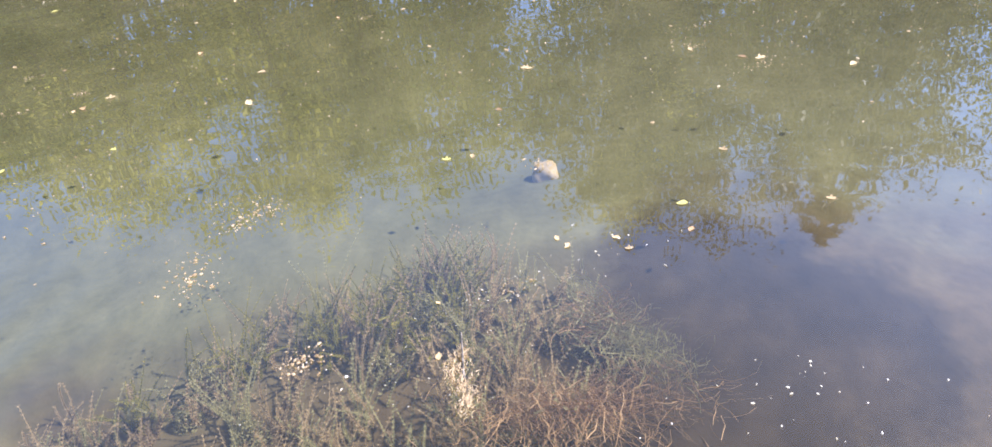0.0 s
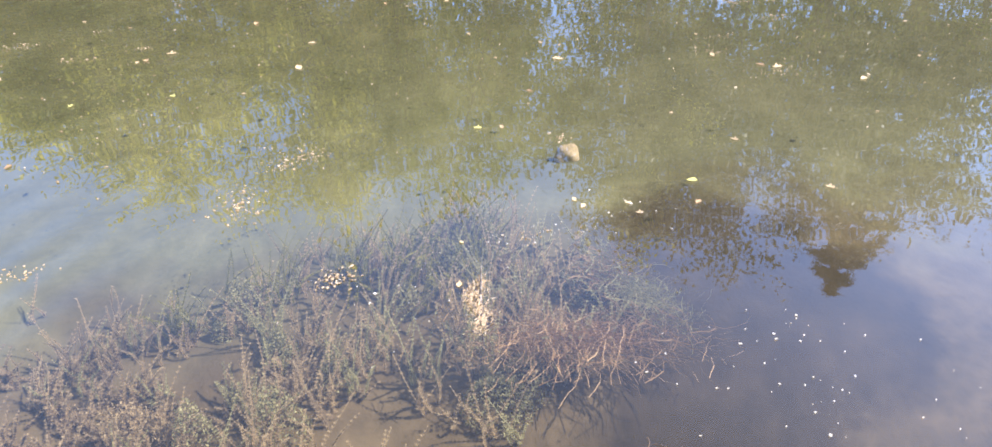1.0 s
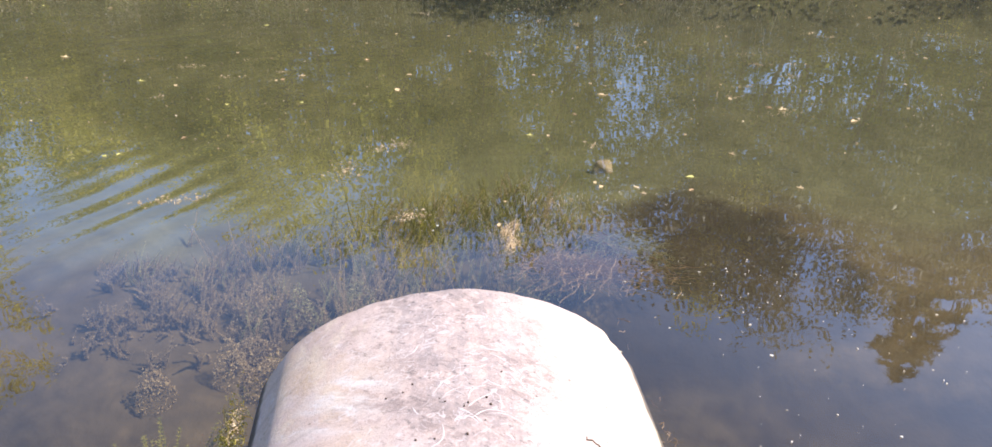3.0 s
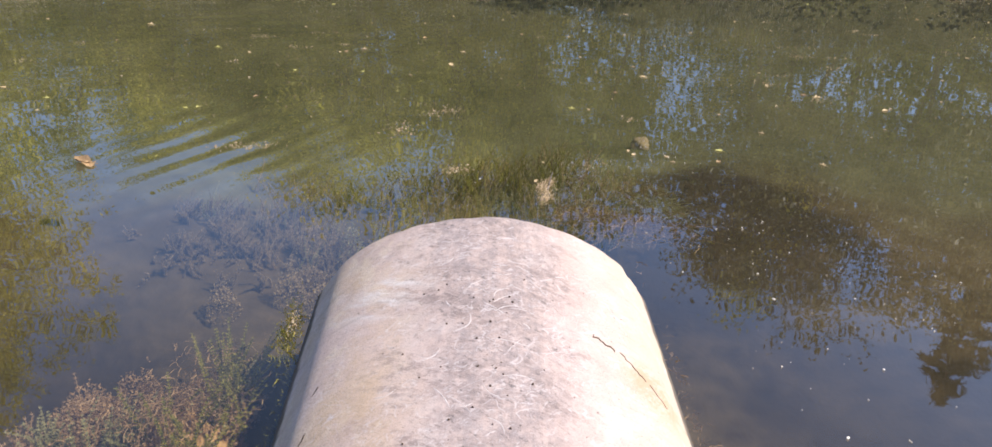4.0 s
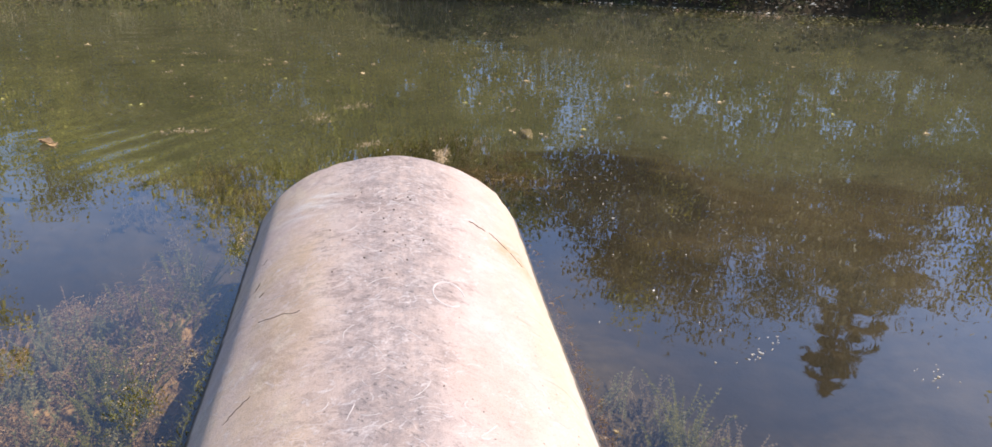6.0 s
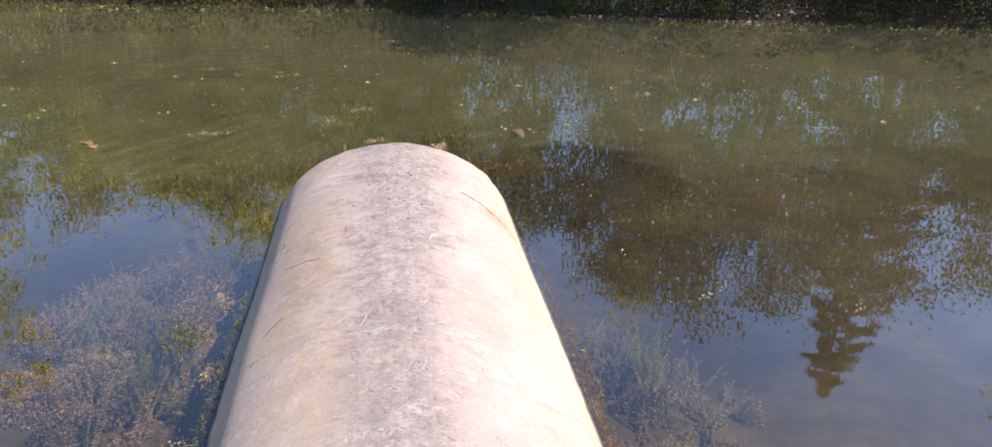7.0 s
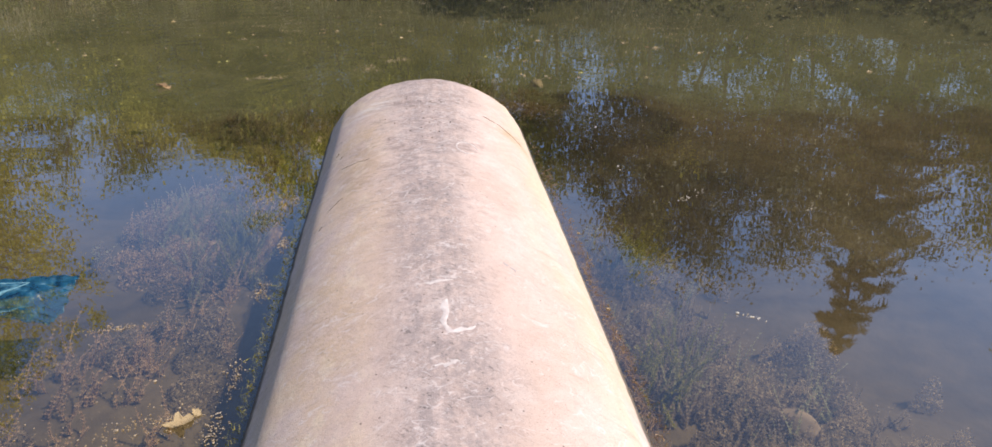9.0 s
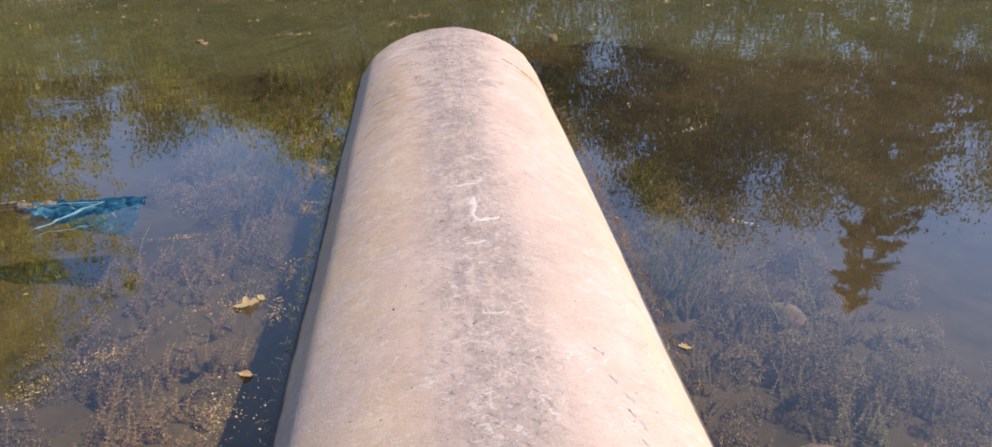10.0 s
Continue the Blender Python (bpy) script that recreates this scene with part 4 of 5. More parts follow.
LEAF_SHAPES = [leaf_mesh("fallen_leaf", 71, curl=0.5), leaf_mesh("fallen_leaf", 72, lobes=5, curl=0.7), leaf_mesh("fallen_leaf", 73, curl=1.1), leaf_mesh("fallen_leaf", 74, lobes=7, curl=0.4)]
LEAF_MESH = {}


def fallen_leaf(x, y, size, turn, shape, material, label, tilt=0.0, z=0.004, group="leaves on the water"):
    key = (shape, material.name)
    if key not in LEAF_MESH:
        LEAF_MESH[key] = LEAF_SHAPES[shape].copy()
        LEAF_MESH[key].materials.append(material)
    ob = new("fallen_leaf", LEAF_MESH[key])
    ob.matrix_world = pose(x, y, z, tilt, tilt * 0.6, turn) @ Matrix.Scale(size, 4)
    return tagged(ob, label, "leaf", group)


BUFF, TAN, LIMEY = "pale buff fallen leaf floating on the water", "curled brown fallen leaf floating on the water", "yellow-green fallen leaf floating on the water"
fallen_leaf(-2.15, 2.13, 0.12, 70, 2, LEAF_TAN, "large curled tan leaf floating on the water", 6, 0.006)
fallen_leaf(-2.09, 2.09, 0.09, 20, 1, LEAF_TAN, TAN, 3, 0.003)
fallen_leaf(-0.84, -2.42, 0.105, 110, 1, LEAF_BUFF, "crumpled pale yellow leaf floating beside the pipe", 3, 0.003)
fallen_leaf(-0.79, -2.37, 0.05, 60, 3, LEAF_BUFF, BUFF, 4, 0.003)
fallen_leaf(-0.75, -2.89, 0.055, 80, 2, LEAF_TAN, TAN, 3, 0.003)
for x, y, size, turn, shape, tan in (
        (2.60, 3.53, 0.09, 80, 1, 0), (2.52, 3.58, 0.07, 30, 0, 1), (2.31, 3.78, 0.07, 10, 3, 0), (3.00, 3.27, 0.08, 95, 0, 0), (1.02, 2.38, 0.05, 120, 1, 0),
        (1.00, 2.44, 0.045, 20, 3, 0), (1.24, 2.28, 0.05, 70, 1, 0), (1.22, 2.36, 0.045, 40, 0, 0), (1.52, 2.30, 0.05, 140, 3, 1), (0.73, 3.18, 0.06, 60, 1, 2),
        (0.85, 3.16, 0.05, 150, 0, 0), (0.46, 2.24, 0.03, 20, 0, 0), (0.40, 1.98, 0.05, 0, 3, 0), (-0.13, 4.14, 0.09, 30, 3, 0), (-1.87, 3.03, 0.05, 60, 1, 2),
        (4.40, 2.40, 0.08, 80, 1, 0), (-1.78, -2.25, 0.03, 80, 0, 0), (0.85, -2.87, 0.07, 80, 3, 0), (0.84, -1.78, 0.03, 20, 0, 0), (0.86, -1.0, 0.03, 20, 0, 0),
        (-2.86, 5.15, 0.09, 70, 1, 0), (-1.48, 5.2, 0.05, 20, 0, 0), (-1.78, 4.35, 0.06, 50, 3, 0), (-2.07, 4.47, 0.07, 90, 1, 2), (-0.04, 4.5, 0.07, 70, 0, 0),
        (-0.87, 4.52, 0.08, 80, 1, 0), (1.35, 4.2, 0.05, 0, 0, 0), (1.38, 3.93, 0.09, 80, 3, 0), (1.94, 2.78, 0.06, 40, 1, 0), (1.57, 2.47, 0.07, 60, 0, 2), (2.15, 2.28, 0.06, 50, 1, 0)):
    m, words = ((LEAF_BUFF, BUFF), (LEAF_TAN, TAN), (LEAF_LIME, LIMEY))[tan]
    fallen_leaf(x, y, size * 0.7, turn, shape, m, words, 1 + (turn * 7) % 4, 0.002)


def scatter_leaves():
    rng = random.Random(81)
    for k in range(130):
        x = rng.uniform(-6, 8)
        y = rng.uniform(2.9, 8.2)
        if rng.random() < 0.45:
            y = float(far_shore(x)) - abs(rng.gauss(0, 0.7)) - 0.15
        if y > float(far_shore(x)) - 0.1:
            continue
        kind = rng.choice(((LEAF_BUFF, BUFF), (LEAF_BUFF, BUFF), (LEAF_TAN, TAN), (LEAF_LIME, LIMEY)))
        fallen_leaf(x, y, rng.uniform(0.018, 0.045), rng.uniform(0, 360), rng.randint(0, 3), kind[0], kind[1], rng.uniform(0, 5), 0.002)


scatter_leaves()


def flecks(name, label, spots, count, seed, material, size=(0.003, 0.009)):
    """Small bits of plant matter on the surface."""
    rng = random.Random(seed)
    soup = Soup()
    for k in range(count):
        x0, y0, rx, ry, turn = rng.choice(spots)
        u, v = rng.gauss(0, 0.5) * rx, rng.gauss(0, 0.5) * ry
        x, y = x0 + math.cos(turn) * u - math.sin(turn) * v, y0 + math.sin(turn) * u + math.cos(turn) * v
        if abs(x - PIPE_X) < 0.71 and y < PIPE_END + 0.05:
            continue
        s = rng.uniform(*size) * (1 if rng.random() < 0.85 else 1.8)
        a = rng.uniform(0, 6.28)
        z = rng.uniform(0.002, 0.005)
        slim, way = rng.uniform(0.3, 0.9), rng.uniform(0, 3.14)
        flat = [(s * rng.uniform(0.5, 1.2) * math.cos(a + q * 1.257), s * slim * rng.uniform(0.5, 1.2) * math.sin(a + q * 1.257)) for q in range(5)]
        ring = [(x + u * math.cos(way) - v * math.sin(way), y + u * math.sin(way) + v * math.cos(way), z) for u, v in flat]
        soup.add(ring + [(x, y, z + s * 0.25)], [(q, (q + 1) % 5, 5) for q in range(5)])
    return tagged(soup.make(name, material), label, "debris", kind="stuff")


flecks("floating_flecks", "white seed flecks drifting on the water", [(1.37, 1.50, 0.35, 0.25, 0), (1.3, 1.2, 0.35, 0.3, 0), (1.65, 1.0, 0.45, 0.35, 0), (1.4, 0.55, 0.4, 0.4, 0), (2.1, 0.8, 0.5, 0.4, 0), (1.45, 0.0, 0.4, 0.6, 0)], 130, 91, FLECK, (0.002, 0.006))
flecks("floating_flecks", "white seed flecks drifting over the weed", [(1.05, 2.28, 0.35, 0.16, 0.1), (0.72, 2.22, 0.25, 0.12, 0), (0.25, 2.0, 0.6, 0.3, 0)], 110, 92, FLECK, (0.002, 0.005))
flecks("floating_debris", "tan crumbs of leaf gathered on the water", [(-0.41, 2.72, 0.13, 0.16, 0.5), (-0.17, 3.06, 0.14, 0.08, 0.4)], 200, 93, STRAW, (0.003, 0.008))
flecks("floating_debris", "tan crumbs of leaf gathered on the water", [(-1.34, 2.4, 0.22, 0.06, 0.1), (-0.05, 2.12, 0.08, 0.07, 0)], 150, 94, STRAW, (0.003, 0.008))
flecks("floating_debris", "tan crumbs of leaf gathered on the water", [(-1.27, -1.78, 0.14, 0.03, 0.15), (-1.31, -2.74, 0.12, 0.05, 0.75), (-1.46, -2.88, 0.14, 0.05, 0.7), (-1.02, -2.45, 0.2, 0.06, 0.6), (-1.5, -3.0, 0.2, 0.05, 0.7), (-1.25, -2.3, 0.5, 0.5, 0)], 800, 95, STRAW, (0.0015, 0.0045))
flecks("floating_debris", "yellowish crumbs of weed beside the pipe", [(-0.70, -2.17, 0.035, 0.12, 0), (-0.71, -2.47, 0.04, 0.12, 0), (-0.85, -2.42, 0.06, 0.05, 0.3), (-0.79, -3.08, 0.08, 0.12, 0), (-0.78, -3.1, 0.14, 0.25, 0), (-0.68, -1.02, 0.03, 0.10, 0), (-0.71, -1.5, 0.04, 0.10, 0), (-0.70, -0.45, 0.04, 0.10, 0), (-0.85, -0.6, 0.12, 0.25, 0.2), (-0.67, 0.62, 0.03, 0.10, 0)], 1500, 96, STRAW, (0.0015, 0.0045))
flecks("floating_flecks", "pale flecks gathered on the open water", [(2.28, -0.75, 0.14, 0.08, 0.3), (1.62, -0.55, 0.12, 0.03, 0.6), (1.45, -1.9, 0.10, 0.03, -0.5)], 46, 98, FLECK, (0.003, 0.008))
rd = random.Random(190)
DRIFTS = [(2.57, 3.46, 0.16, 0.06, 0.1), (3.05, 4.62, 0.3, 0.05, -0.1), (2.82, 4.9, 0.3, 0.06, 0.0), (-1.78, 4.82, 0.35, 0.05, 0.2), (-2.16, 5.05, 0.2, 0.05, 0.1), (-1.35, 5.0, 0.25, 0.04, 0.3), (-0.43, 2.69, 0.10, 0.09, 0.3), (-1.35, 2.4, 0.16, 0.06, 0.1), (0.76, 2.22, 0.12, 0.07, 0.0)]
for k in range(46):
    x = rd.uniform(-5, 7)
    DRIFTS.append((x, rd.uniform(2.9, float(far_shore(x)) - 0.5), rd.uniform(0.04, 0.2), rd.uniform(0.03, 0.07), rd.uniform(-0.3, 0.4)))
flecks("floating_drift", "small drifts of leaf crumbs and seeds on the water", DRIFTS, 1500, 99, STRAW, (0.002, 0.007))
flecks("floating_debris", "leaf crumbs strewn over the open water", [(0.5, 4.9, 4.5, 1.6, -0.2), (2.7, 3.8, 2.5, 0.8, -0.2), (-1.8, 3.6, 2.0, 0.9, 0), (1.0, 7.0, 6.0, 0.5, -0.27)], 700, 97, STRAW, (0.003, 0.009))


def carrier_bag():
    """A crumpled blue polythene bag, half afloat, with a pale tie."""
    root = empty("plastic_bag", -1.84, -1.49, 0)
    tagged(root, "crumpled translucent blue plastic bag half afloat", "bag")
    nx, ny = 64, 40
    verts, faces = [], []
    for j in range(ny):
        for i in range(nx):
            u, v = i / (nx - 1), j / (ny - 1)
            x = -0.27 + 0.54 * u
            y = (v - 0.5) * (0.10 + 0.26 * u ** 0.8) + 0.05 * (1 - u)
            p = Vector((x * 7, y * 16, 0.3))
            z = 0.004 + 0.024 * noise.noise(p) + 0.022 * noise.noise(p * 2.3) + 0.010 * noise.noise(p * 5.1) + 0.03 * (1 - u) - 0.05 * (1 - v) * u
            x += 0.02 * noise.noise(Vector((x * 5, y * 30, 4)))
            verts.append((x, y, z))
    for j in range(ny - 1):
        for i in range(nx - 1):
            a = j * nx + i
            faces.append((a, a + 1, a + nx + 1, a + nx))
    film = mesh_object("film", verts, faces, FILM, root, "", True)
    film.modifiers.new("thickness", "SOLIDIFY").thickness = 0.0015
    rng = random.Random(88)
    line = [(-0.16 + 0.27 * k / 12 + rng.uniform(-0.004, 0.004), -0.17 + 0.21 * k / 12 + rng.uniform(-0.006, 0.006), 0.012 + 0.043 * k / 12 + rng.uniform(-0.004, 0.004)) for k in range(13)]
    v, f = tube(line, [0.002 + 0.0055 * math.sin(3.14 * k / 12) * rng.uniform(0.5, 1.4) for k in range(13)], 6)
    mesh_object("tie", v, f, TIE, root, "pale twisted plastic tie", True)
    v, f = tube([(-0.26, 0.02, 0.03), (-0.1, 0.06, 0.045), (0.1, 0.07, 0.04)], [0.002, 0.003, 0.0015], 5)
    mesh_object("fold", v, f, TIE, root, "pale folded seam", True)


carrier_bag()


def driftwood(x, y, length, turn, radius, seed):
    rng = random.Random(seed)
    pts = [(-length / 2 + length * k / 6, rng.uniform(-0.012, 0.012), 0.012 + rng.uniform(-0.004, 0.006)) for k in range(7)]
    v, f = tube(pts, [radius * rng.uniform(0.35, 1.15) for k in range(7)], 9)
    ob = mesh_object("driftwood", v, f, WOOD_WET, None, "", True)
    ob.matrix_world = pose(x, y, 0, 0, 0, turn)
    return tagged(ob, "dark wet stick caught against the plastic bag", "stick")


driftwood(-2.10, -1.39, 0.20, 8, 0.034, 101)
driftwood(-2.38, -1.34, 0.40, 3, 0.010, 102)


def sunken_stone(x, y, z, sx, sy, sz, turn, seed, label, material=STONE):
    bm = bmesh.new()
    bmesh.ops.create_icosphere(bm, subdivisions=3, radius=1)
    for v in bm.verts:
        n = noise.noise(v.co * 1.3 + Vector((seed, 0, 0)))
        v.co = Vector((v.co.x * sx, v.co.y * sy, v.co.z * sz)) * (1 + 0.35 * n)
    ob = part("sunken_stone", bm, material)
    ob.matrix_world = pose(x, y, z, 0, 0, turn)
    return tagged(ob, label, "stone")


sunken_stone(1.57, -2.16, bed_at(1.57, -2.16) + 0.03, 0.16, 0.05, 0.09, -35, 3, "long pinkish silted stone under the water")
sunken_stone(1.32, -3.16, bed_at(1.32, -3.16) + 0.03, 0.13, 0.06, 0.08, -20, 4, "pinkish silted stone lying under the water")
sunken_stone(1.30, 3.42, bed_at(1.30, 3.42) + 0.03, 0.075, 0.07, 0.06, 10, 5, "pale round silted stone under the water", PALE_STONE)


# ---------------------------------------------------------------- the far bank
def blades(name, label, material, count, seed, xs, depth, height, width, droop=0.5, side=far_shore, sign=1):
    rng = random.Random(seed)
    soup = Soup()
    pick = np.random.RandomState(seed)
    ax = pick.uniform(*xs, count)
    ay = side(ax) + sign * pick.uniform(*depth, count)
    keep = vnoise(ax, ay, 0.6, seed) > 0.38
    az = ground_z(ax, ay) - 0.01
    for x, y, z in zip(ax[keep].tolist(), ay[keep].tolist(), az[keep].tolist()):
        h = height * rng.uniform(0.4, 1.25)
        a = rng.uniform(0, 6.28)
        w = width * rng.uniform(0.6, 1.3)
        lx, ly = math.cos(a) * h * droop * rng.uniform(0.2, 1), math.sin(a) * h * droop * rng.uniform(0.2, 1)
        sx, sy = -math.sin(a) * w, math.cos(a) * w
        soup.add([(x - sx, y - sy, z), (x + sx, y + sy, z), (x + lx * 0.35 + sx * 0.8, y + ly * 0.35 + sy * 0.8, z + h * 0.6),
                  (x + lx * 0.35 - sx * 0.8, y + ly * 0.35 - sy * 0.8, z + h * 0.6), (x + lx, y + ly, z + h * (1 - 0.3 * droop))],
                 [(0, 1, 2, 3), (3, 2, 4)])
    return tagged(soup.make(name, material), label, "grass", kind="stuff")


def litter(name, label, count, seed, xs, depth, material, size, bare=0.0):
    rng = random.Random(seed)
    soup = Soup()
    pick = np.random.RandomState(seed)
    ax = pick.uniform(*xs, count)
    ay = far_shore(ax) + pick.uniform(*depth, count)
    az = np.maximum(ground_z(ax, ay), 0) + 0.012
    keep = vnoise(ax, ay * 2.5, 0.8, seed) >= bare
    for x, y, z in zip(ax[keep].tolist(), ay[keep].tolist(), az[keep].tolist()):
        s, a = rng.uniform(*size), rng.uniform(0, 6.28)
        t = rng.uniform(-0.5, 0.5)
        c, n = math.cos(a) * s, math.sin(a) * s
        soup.add([(x - c, y - n, z), (x + n * 0.5, y - c * 0.5, z + s * t), (x + c, y + n, z + s * 0.3), (x - n * 0.5, y + c * 0.5, z + s * 0.4)], [(0, 1, 2), (0, 2, 3)])
    return tagged(soup.make(name, material), label, "leaf litter", kind="stuff")


def bushes(name, label, material, count, seed, spots, leaf, line=None):
    """Low scrub: leaves gathered round many small twig ends."""
    rng = random.Random(seed)
    soup = Soup()
    for x0, d0, r, h in spots:
        y0 = float(far_shore(x0)) + d0 if line is None else max(float(line(x0)) + d0, float(far_shore(x0)) + (1.4 if x0 < 1.5 else 0.7))
        z0 = bed_at(x0, y0)
        for q in range(26):
            a, e = rng.uniform(0, 6.28), rng.random()
            cx, cy, cz = x0 + r * math.cos(a) * math.sqrt(rng.random()), y0 + r * 0.8 * math.sin(a) * math.sqrt(rng.random()), z0 + h * e
            for k in range(count):
                x, y, z = rng.gauss(cx, 0.13), rng.gauss(cy, 0.13), rng.gauss(cz, 0.10)
                if z < z0:
                    continue
                s = leaf * rng.uniform(0.6, 1.3)
                d = Vector((rng.gauss(0, 1), rng.gauss(0, 1), rng.gauss(0, 0.7))).normalized() * s
                w = d.cross(Vector((rng.gauss(0, 1), rng.gauss(0, 1), 1))).normalized() * s * 0.35
                p = Vector((x, y, z))
                soup.add([tuple(p - d * 0.6), tuple(p + w), tuple(p + d * 0.7), tuple(p - w)], [(0, 1, 2), (0, 2, 3)])
    return tagged(soup.make(name, material), label, "scrub", kind="stuff")


def hanging_stems(name, label, material, count, seed, xs, depth, length):
    """Dead stalks that lean out of the bank and droop towards the water."""
    rng = random.Random(seed)
    soup = Soup()
    for k in range(count):
        x = rng.uniform(*xs)
        if float(vnoise(x, 0.0, 0.45, seed)) < 0.42:
            continue
        y = float(far_shore(x)) + rng.uniform(*depth)
        p = Vector((x, y, bed_at(x, y)))
        ln, side, out = length * rng.uniform(0.4, 1.3), rng.gauss(0, 0.35), rng.uniform(0.1, 0.7)
        path = [p + Vector((side * ln * f, -out * ln * f, ln * (0.9 * f - 0.75 * out * f * f))) for f in (0, 0.35, 0.7, 1.0)]
        w = rng.uniform(0.002, 0.005)
        verts, faces = [], []
        for q, v in enumerate(path):
            g = w * (1 - 0.25 * q)
            verts += [(v.x - g, v.y, v.z), (v.x + g, v.y, v.z), (v.x, v.y + g, v.z + g)]
        for q in range(3):
            for i in range(3):
                j = (i + 1) % 3
                faces.append((3 * q + i, 3 * q + j, 3 * q + 3 + j, 3 * q + 3 + i))
        soup.add(verts, faces)
    return tagged(soup.make(name, material), label, "dead stalks", kind="stuff")


blades("bank_grass", "short green grass tufts along the far bank", GRASS, 7000, 111, (-14, 5), (0.05, 2.4), 0.26, 0.005, 1.0)
blades("bank_grass", "low bright grass at the water's edge", GRASS, 6500, 112, (-12, 4), (-0.10, 0.22), 0.13, 0.005, 1.0)
hanging_stems("dead_stalks", "pale dead stalks drooping over the far bank", DEAD_REED, 2600, 113, (-12, 5), (0.05, 0.9), 0.55)
hanging_stems("dead_stalks", "dark withered stalks leaning over the water", LITTER, 1000, 213, (-12, 13), (0.0, 0.9), 0.45)
litter("leaf_litter", "brown and buff leaves lying on the far bank", 12000, 114, (-12, 13), (0.03, 1.6), LITTER, (0.012, 0.04), 0.5)
litter("leaf_litter", "pale leaves strewn along the foot of the bank", 900, 214, (2.6, 7.0), (-0.12, 0.7), FLECK, (0.012, 0.032))
litter("weed_fringe", "olive and brown weed floating along the far bank", 5200, 215, (-12, 9), (-0.8, 0.0), WEED_SHADE, (0.012, 0.045), 0.5)
litter("weed_fringe", "rusty dead weed floating along the far bank", 2600, 216, (-12, 13), (-0.6, 0.05), LITTER, (0.010, 0.03), 0.5)
rh = random.Random(120)
bushes("bank_herbs", "low bright herbs hanging over the far bank", HERB, 11, 121, [(rh.uniform(-12, 5), rh.uniform(0.0, 0.6), rh.uniform(0.12, 0.3), rh.uniform(0.10, 0.34)) for k in range(70)], 0.028)
bushes("bank_herbs", "dark green herbs trailing into the water", LEAF_GREEN, 12, 124, [(rh.uniform(-12, 13), rh.uniform(-0.06, 0.22), rh.uniform(0.2, 0.35), rh.uniform(0.06, 0.2)) for k in range(70)], 0.026)
# the dark leaf colour stands in for part of the bank's shade
bushes("bank_ivy", "ivy leaves coloured dark for the shade of the far bank", IVY, 16, 125, [(rh.uniform(-12, 13), rh.uniform(0.2, 0.9), rh.uniform(0.3, 0.45), rh.uniform(0.2, 0.6)) for k in range(150)] + [(rh.uniform(5, 13), rh.uniform(0.05, 0.7), rh.uniform(0.3, 0.45), rh.uniform(0.15, 0.5)) for k in range(60)], 0.035)
bushes("bank_herbs", "pale yellow-green herbs on the far bank", LEAF_YELLOW, 9, 122, [(rh.uniform(-12, 3), rh.uniform(0.05, 0.6), rh.uniform(0.12, 0.3), rh.uniform(0.10, 0.35)) for k in range(26)] + [(7.0, 0.3, 0.28, 0.55), (7.3, 0.4, 0.3, 0.5)], 0.03)
bushes("dead_herbs", "pale dead leaves and seed heads on the far bank", DEAD_REED, 9, 123, [(rh.uniform(-12, 5), rh.uniform(0.15, 0.8), rh.uniform(0.2, 0.4), rh.uniform(0.2, 0.6)) for k in range(50)], 0.024)
rs = random.Random(115)
GAPS = ((1.6, 2.05), (3.0, 3.5), (7.9, 8.4), (10.1, 10.6))
STAND = [x for x in np.arange(-13, 14.5, 0.42).tolist() if not any(a < x < b for a, b in GAPS)]
bushes("bank_thicket", "dense yellow-green thicket under the bank trees", LEAF_YELLOW, 44, 118, [(x + rs.uniform(-0.2, 0.2), rs.uniform(1.9, 3.0), rs.uniform(0.4, 0.6), rs.uniform(1.1, 2.0)) for x in STAND if x < 4.5], 0.045, tree_line)
bushes("bank_thicket", "open green thicket under the bank trees", LEAF_GREEN, 40, 119, [(x + rs.uniform(-0.2, 0.2), rs.uniform(1.2, 2.2), rs.uniform(0.4, 0.6), rs.uniform(1.2, 2.0) if x < 9.6 else rs.uniform(0.8, 1.6)) for x in STAND if x > 3.3], 0.05, tree_line)
bushes("bank_thicket", "tall closed yellow-green scrub on the far bank", LEAF_YELLOW, 60, 179, [(x + rs.uniform(-0.15, 0.15), rs.uniform(3.0, 3.8), rs.uniform(0.5, 0.65), rs.uniform(2.3, 3.4)) for x in np.arange(-9.4, 1.2, 0.36).tolist()], 0.06, tree_line)
bushes("bank_thicket", "olive scrub standing behind the bank trees", LEAF_GREEN, 66, 178, [(x + rs.uniform(-0.15, 0.15), rs.uniform(3.4, 4.6), rs.uniform(0.45, 0.6), rs.uniform(2.8, 3.7) if x < 9.5 else rs.uniform(2.0, 2.8)) for x in np.arange(-2, 13, 0.38).tolist() if not any(a - 0.05 < x < b + 0.05 for a, b in GAPS)], 0.06, tree_line)
bushes("bank_thicket", "yellow-green leafy thicket round the tall tree", LEAF_YELLOW, 60, 177, [(-10.2 + rs.uniform(-1.4, 1.4), rs.uniform(1.0, 1.6), rs.uniform(0.5, 0.7), rs.uniform(1.5, 3.6)) for k in range(16)], 0.05, tree_line)
bushes("bank_scrub", "dark green scrub on top of the far bank", LEAF_GREEN, 20, 116, [(rs.uniform(-13, 14), rs.uniform(0.9, 2.6), rs.uniform(0.4, 0.8), rs.uniform(0.5, 1.0)) for k in range(30)], 0.06)
bushes("bank_scrub", "dark brown twiggy scrub on the far bank", LEAF_BROWN, 20, 117, [(rs.uniform(-13, 14), rs.uniform(0.7, 2.4), rs.uniform(0.4, 0.8), rs.uniform(0.4, 0.9)) for k in range(30)], 0.05)


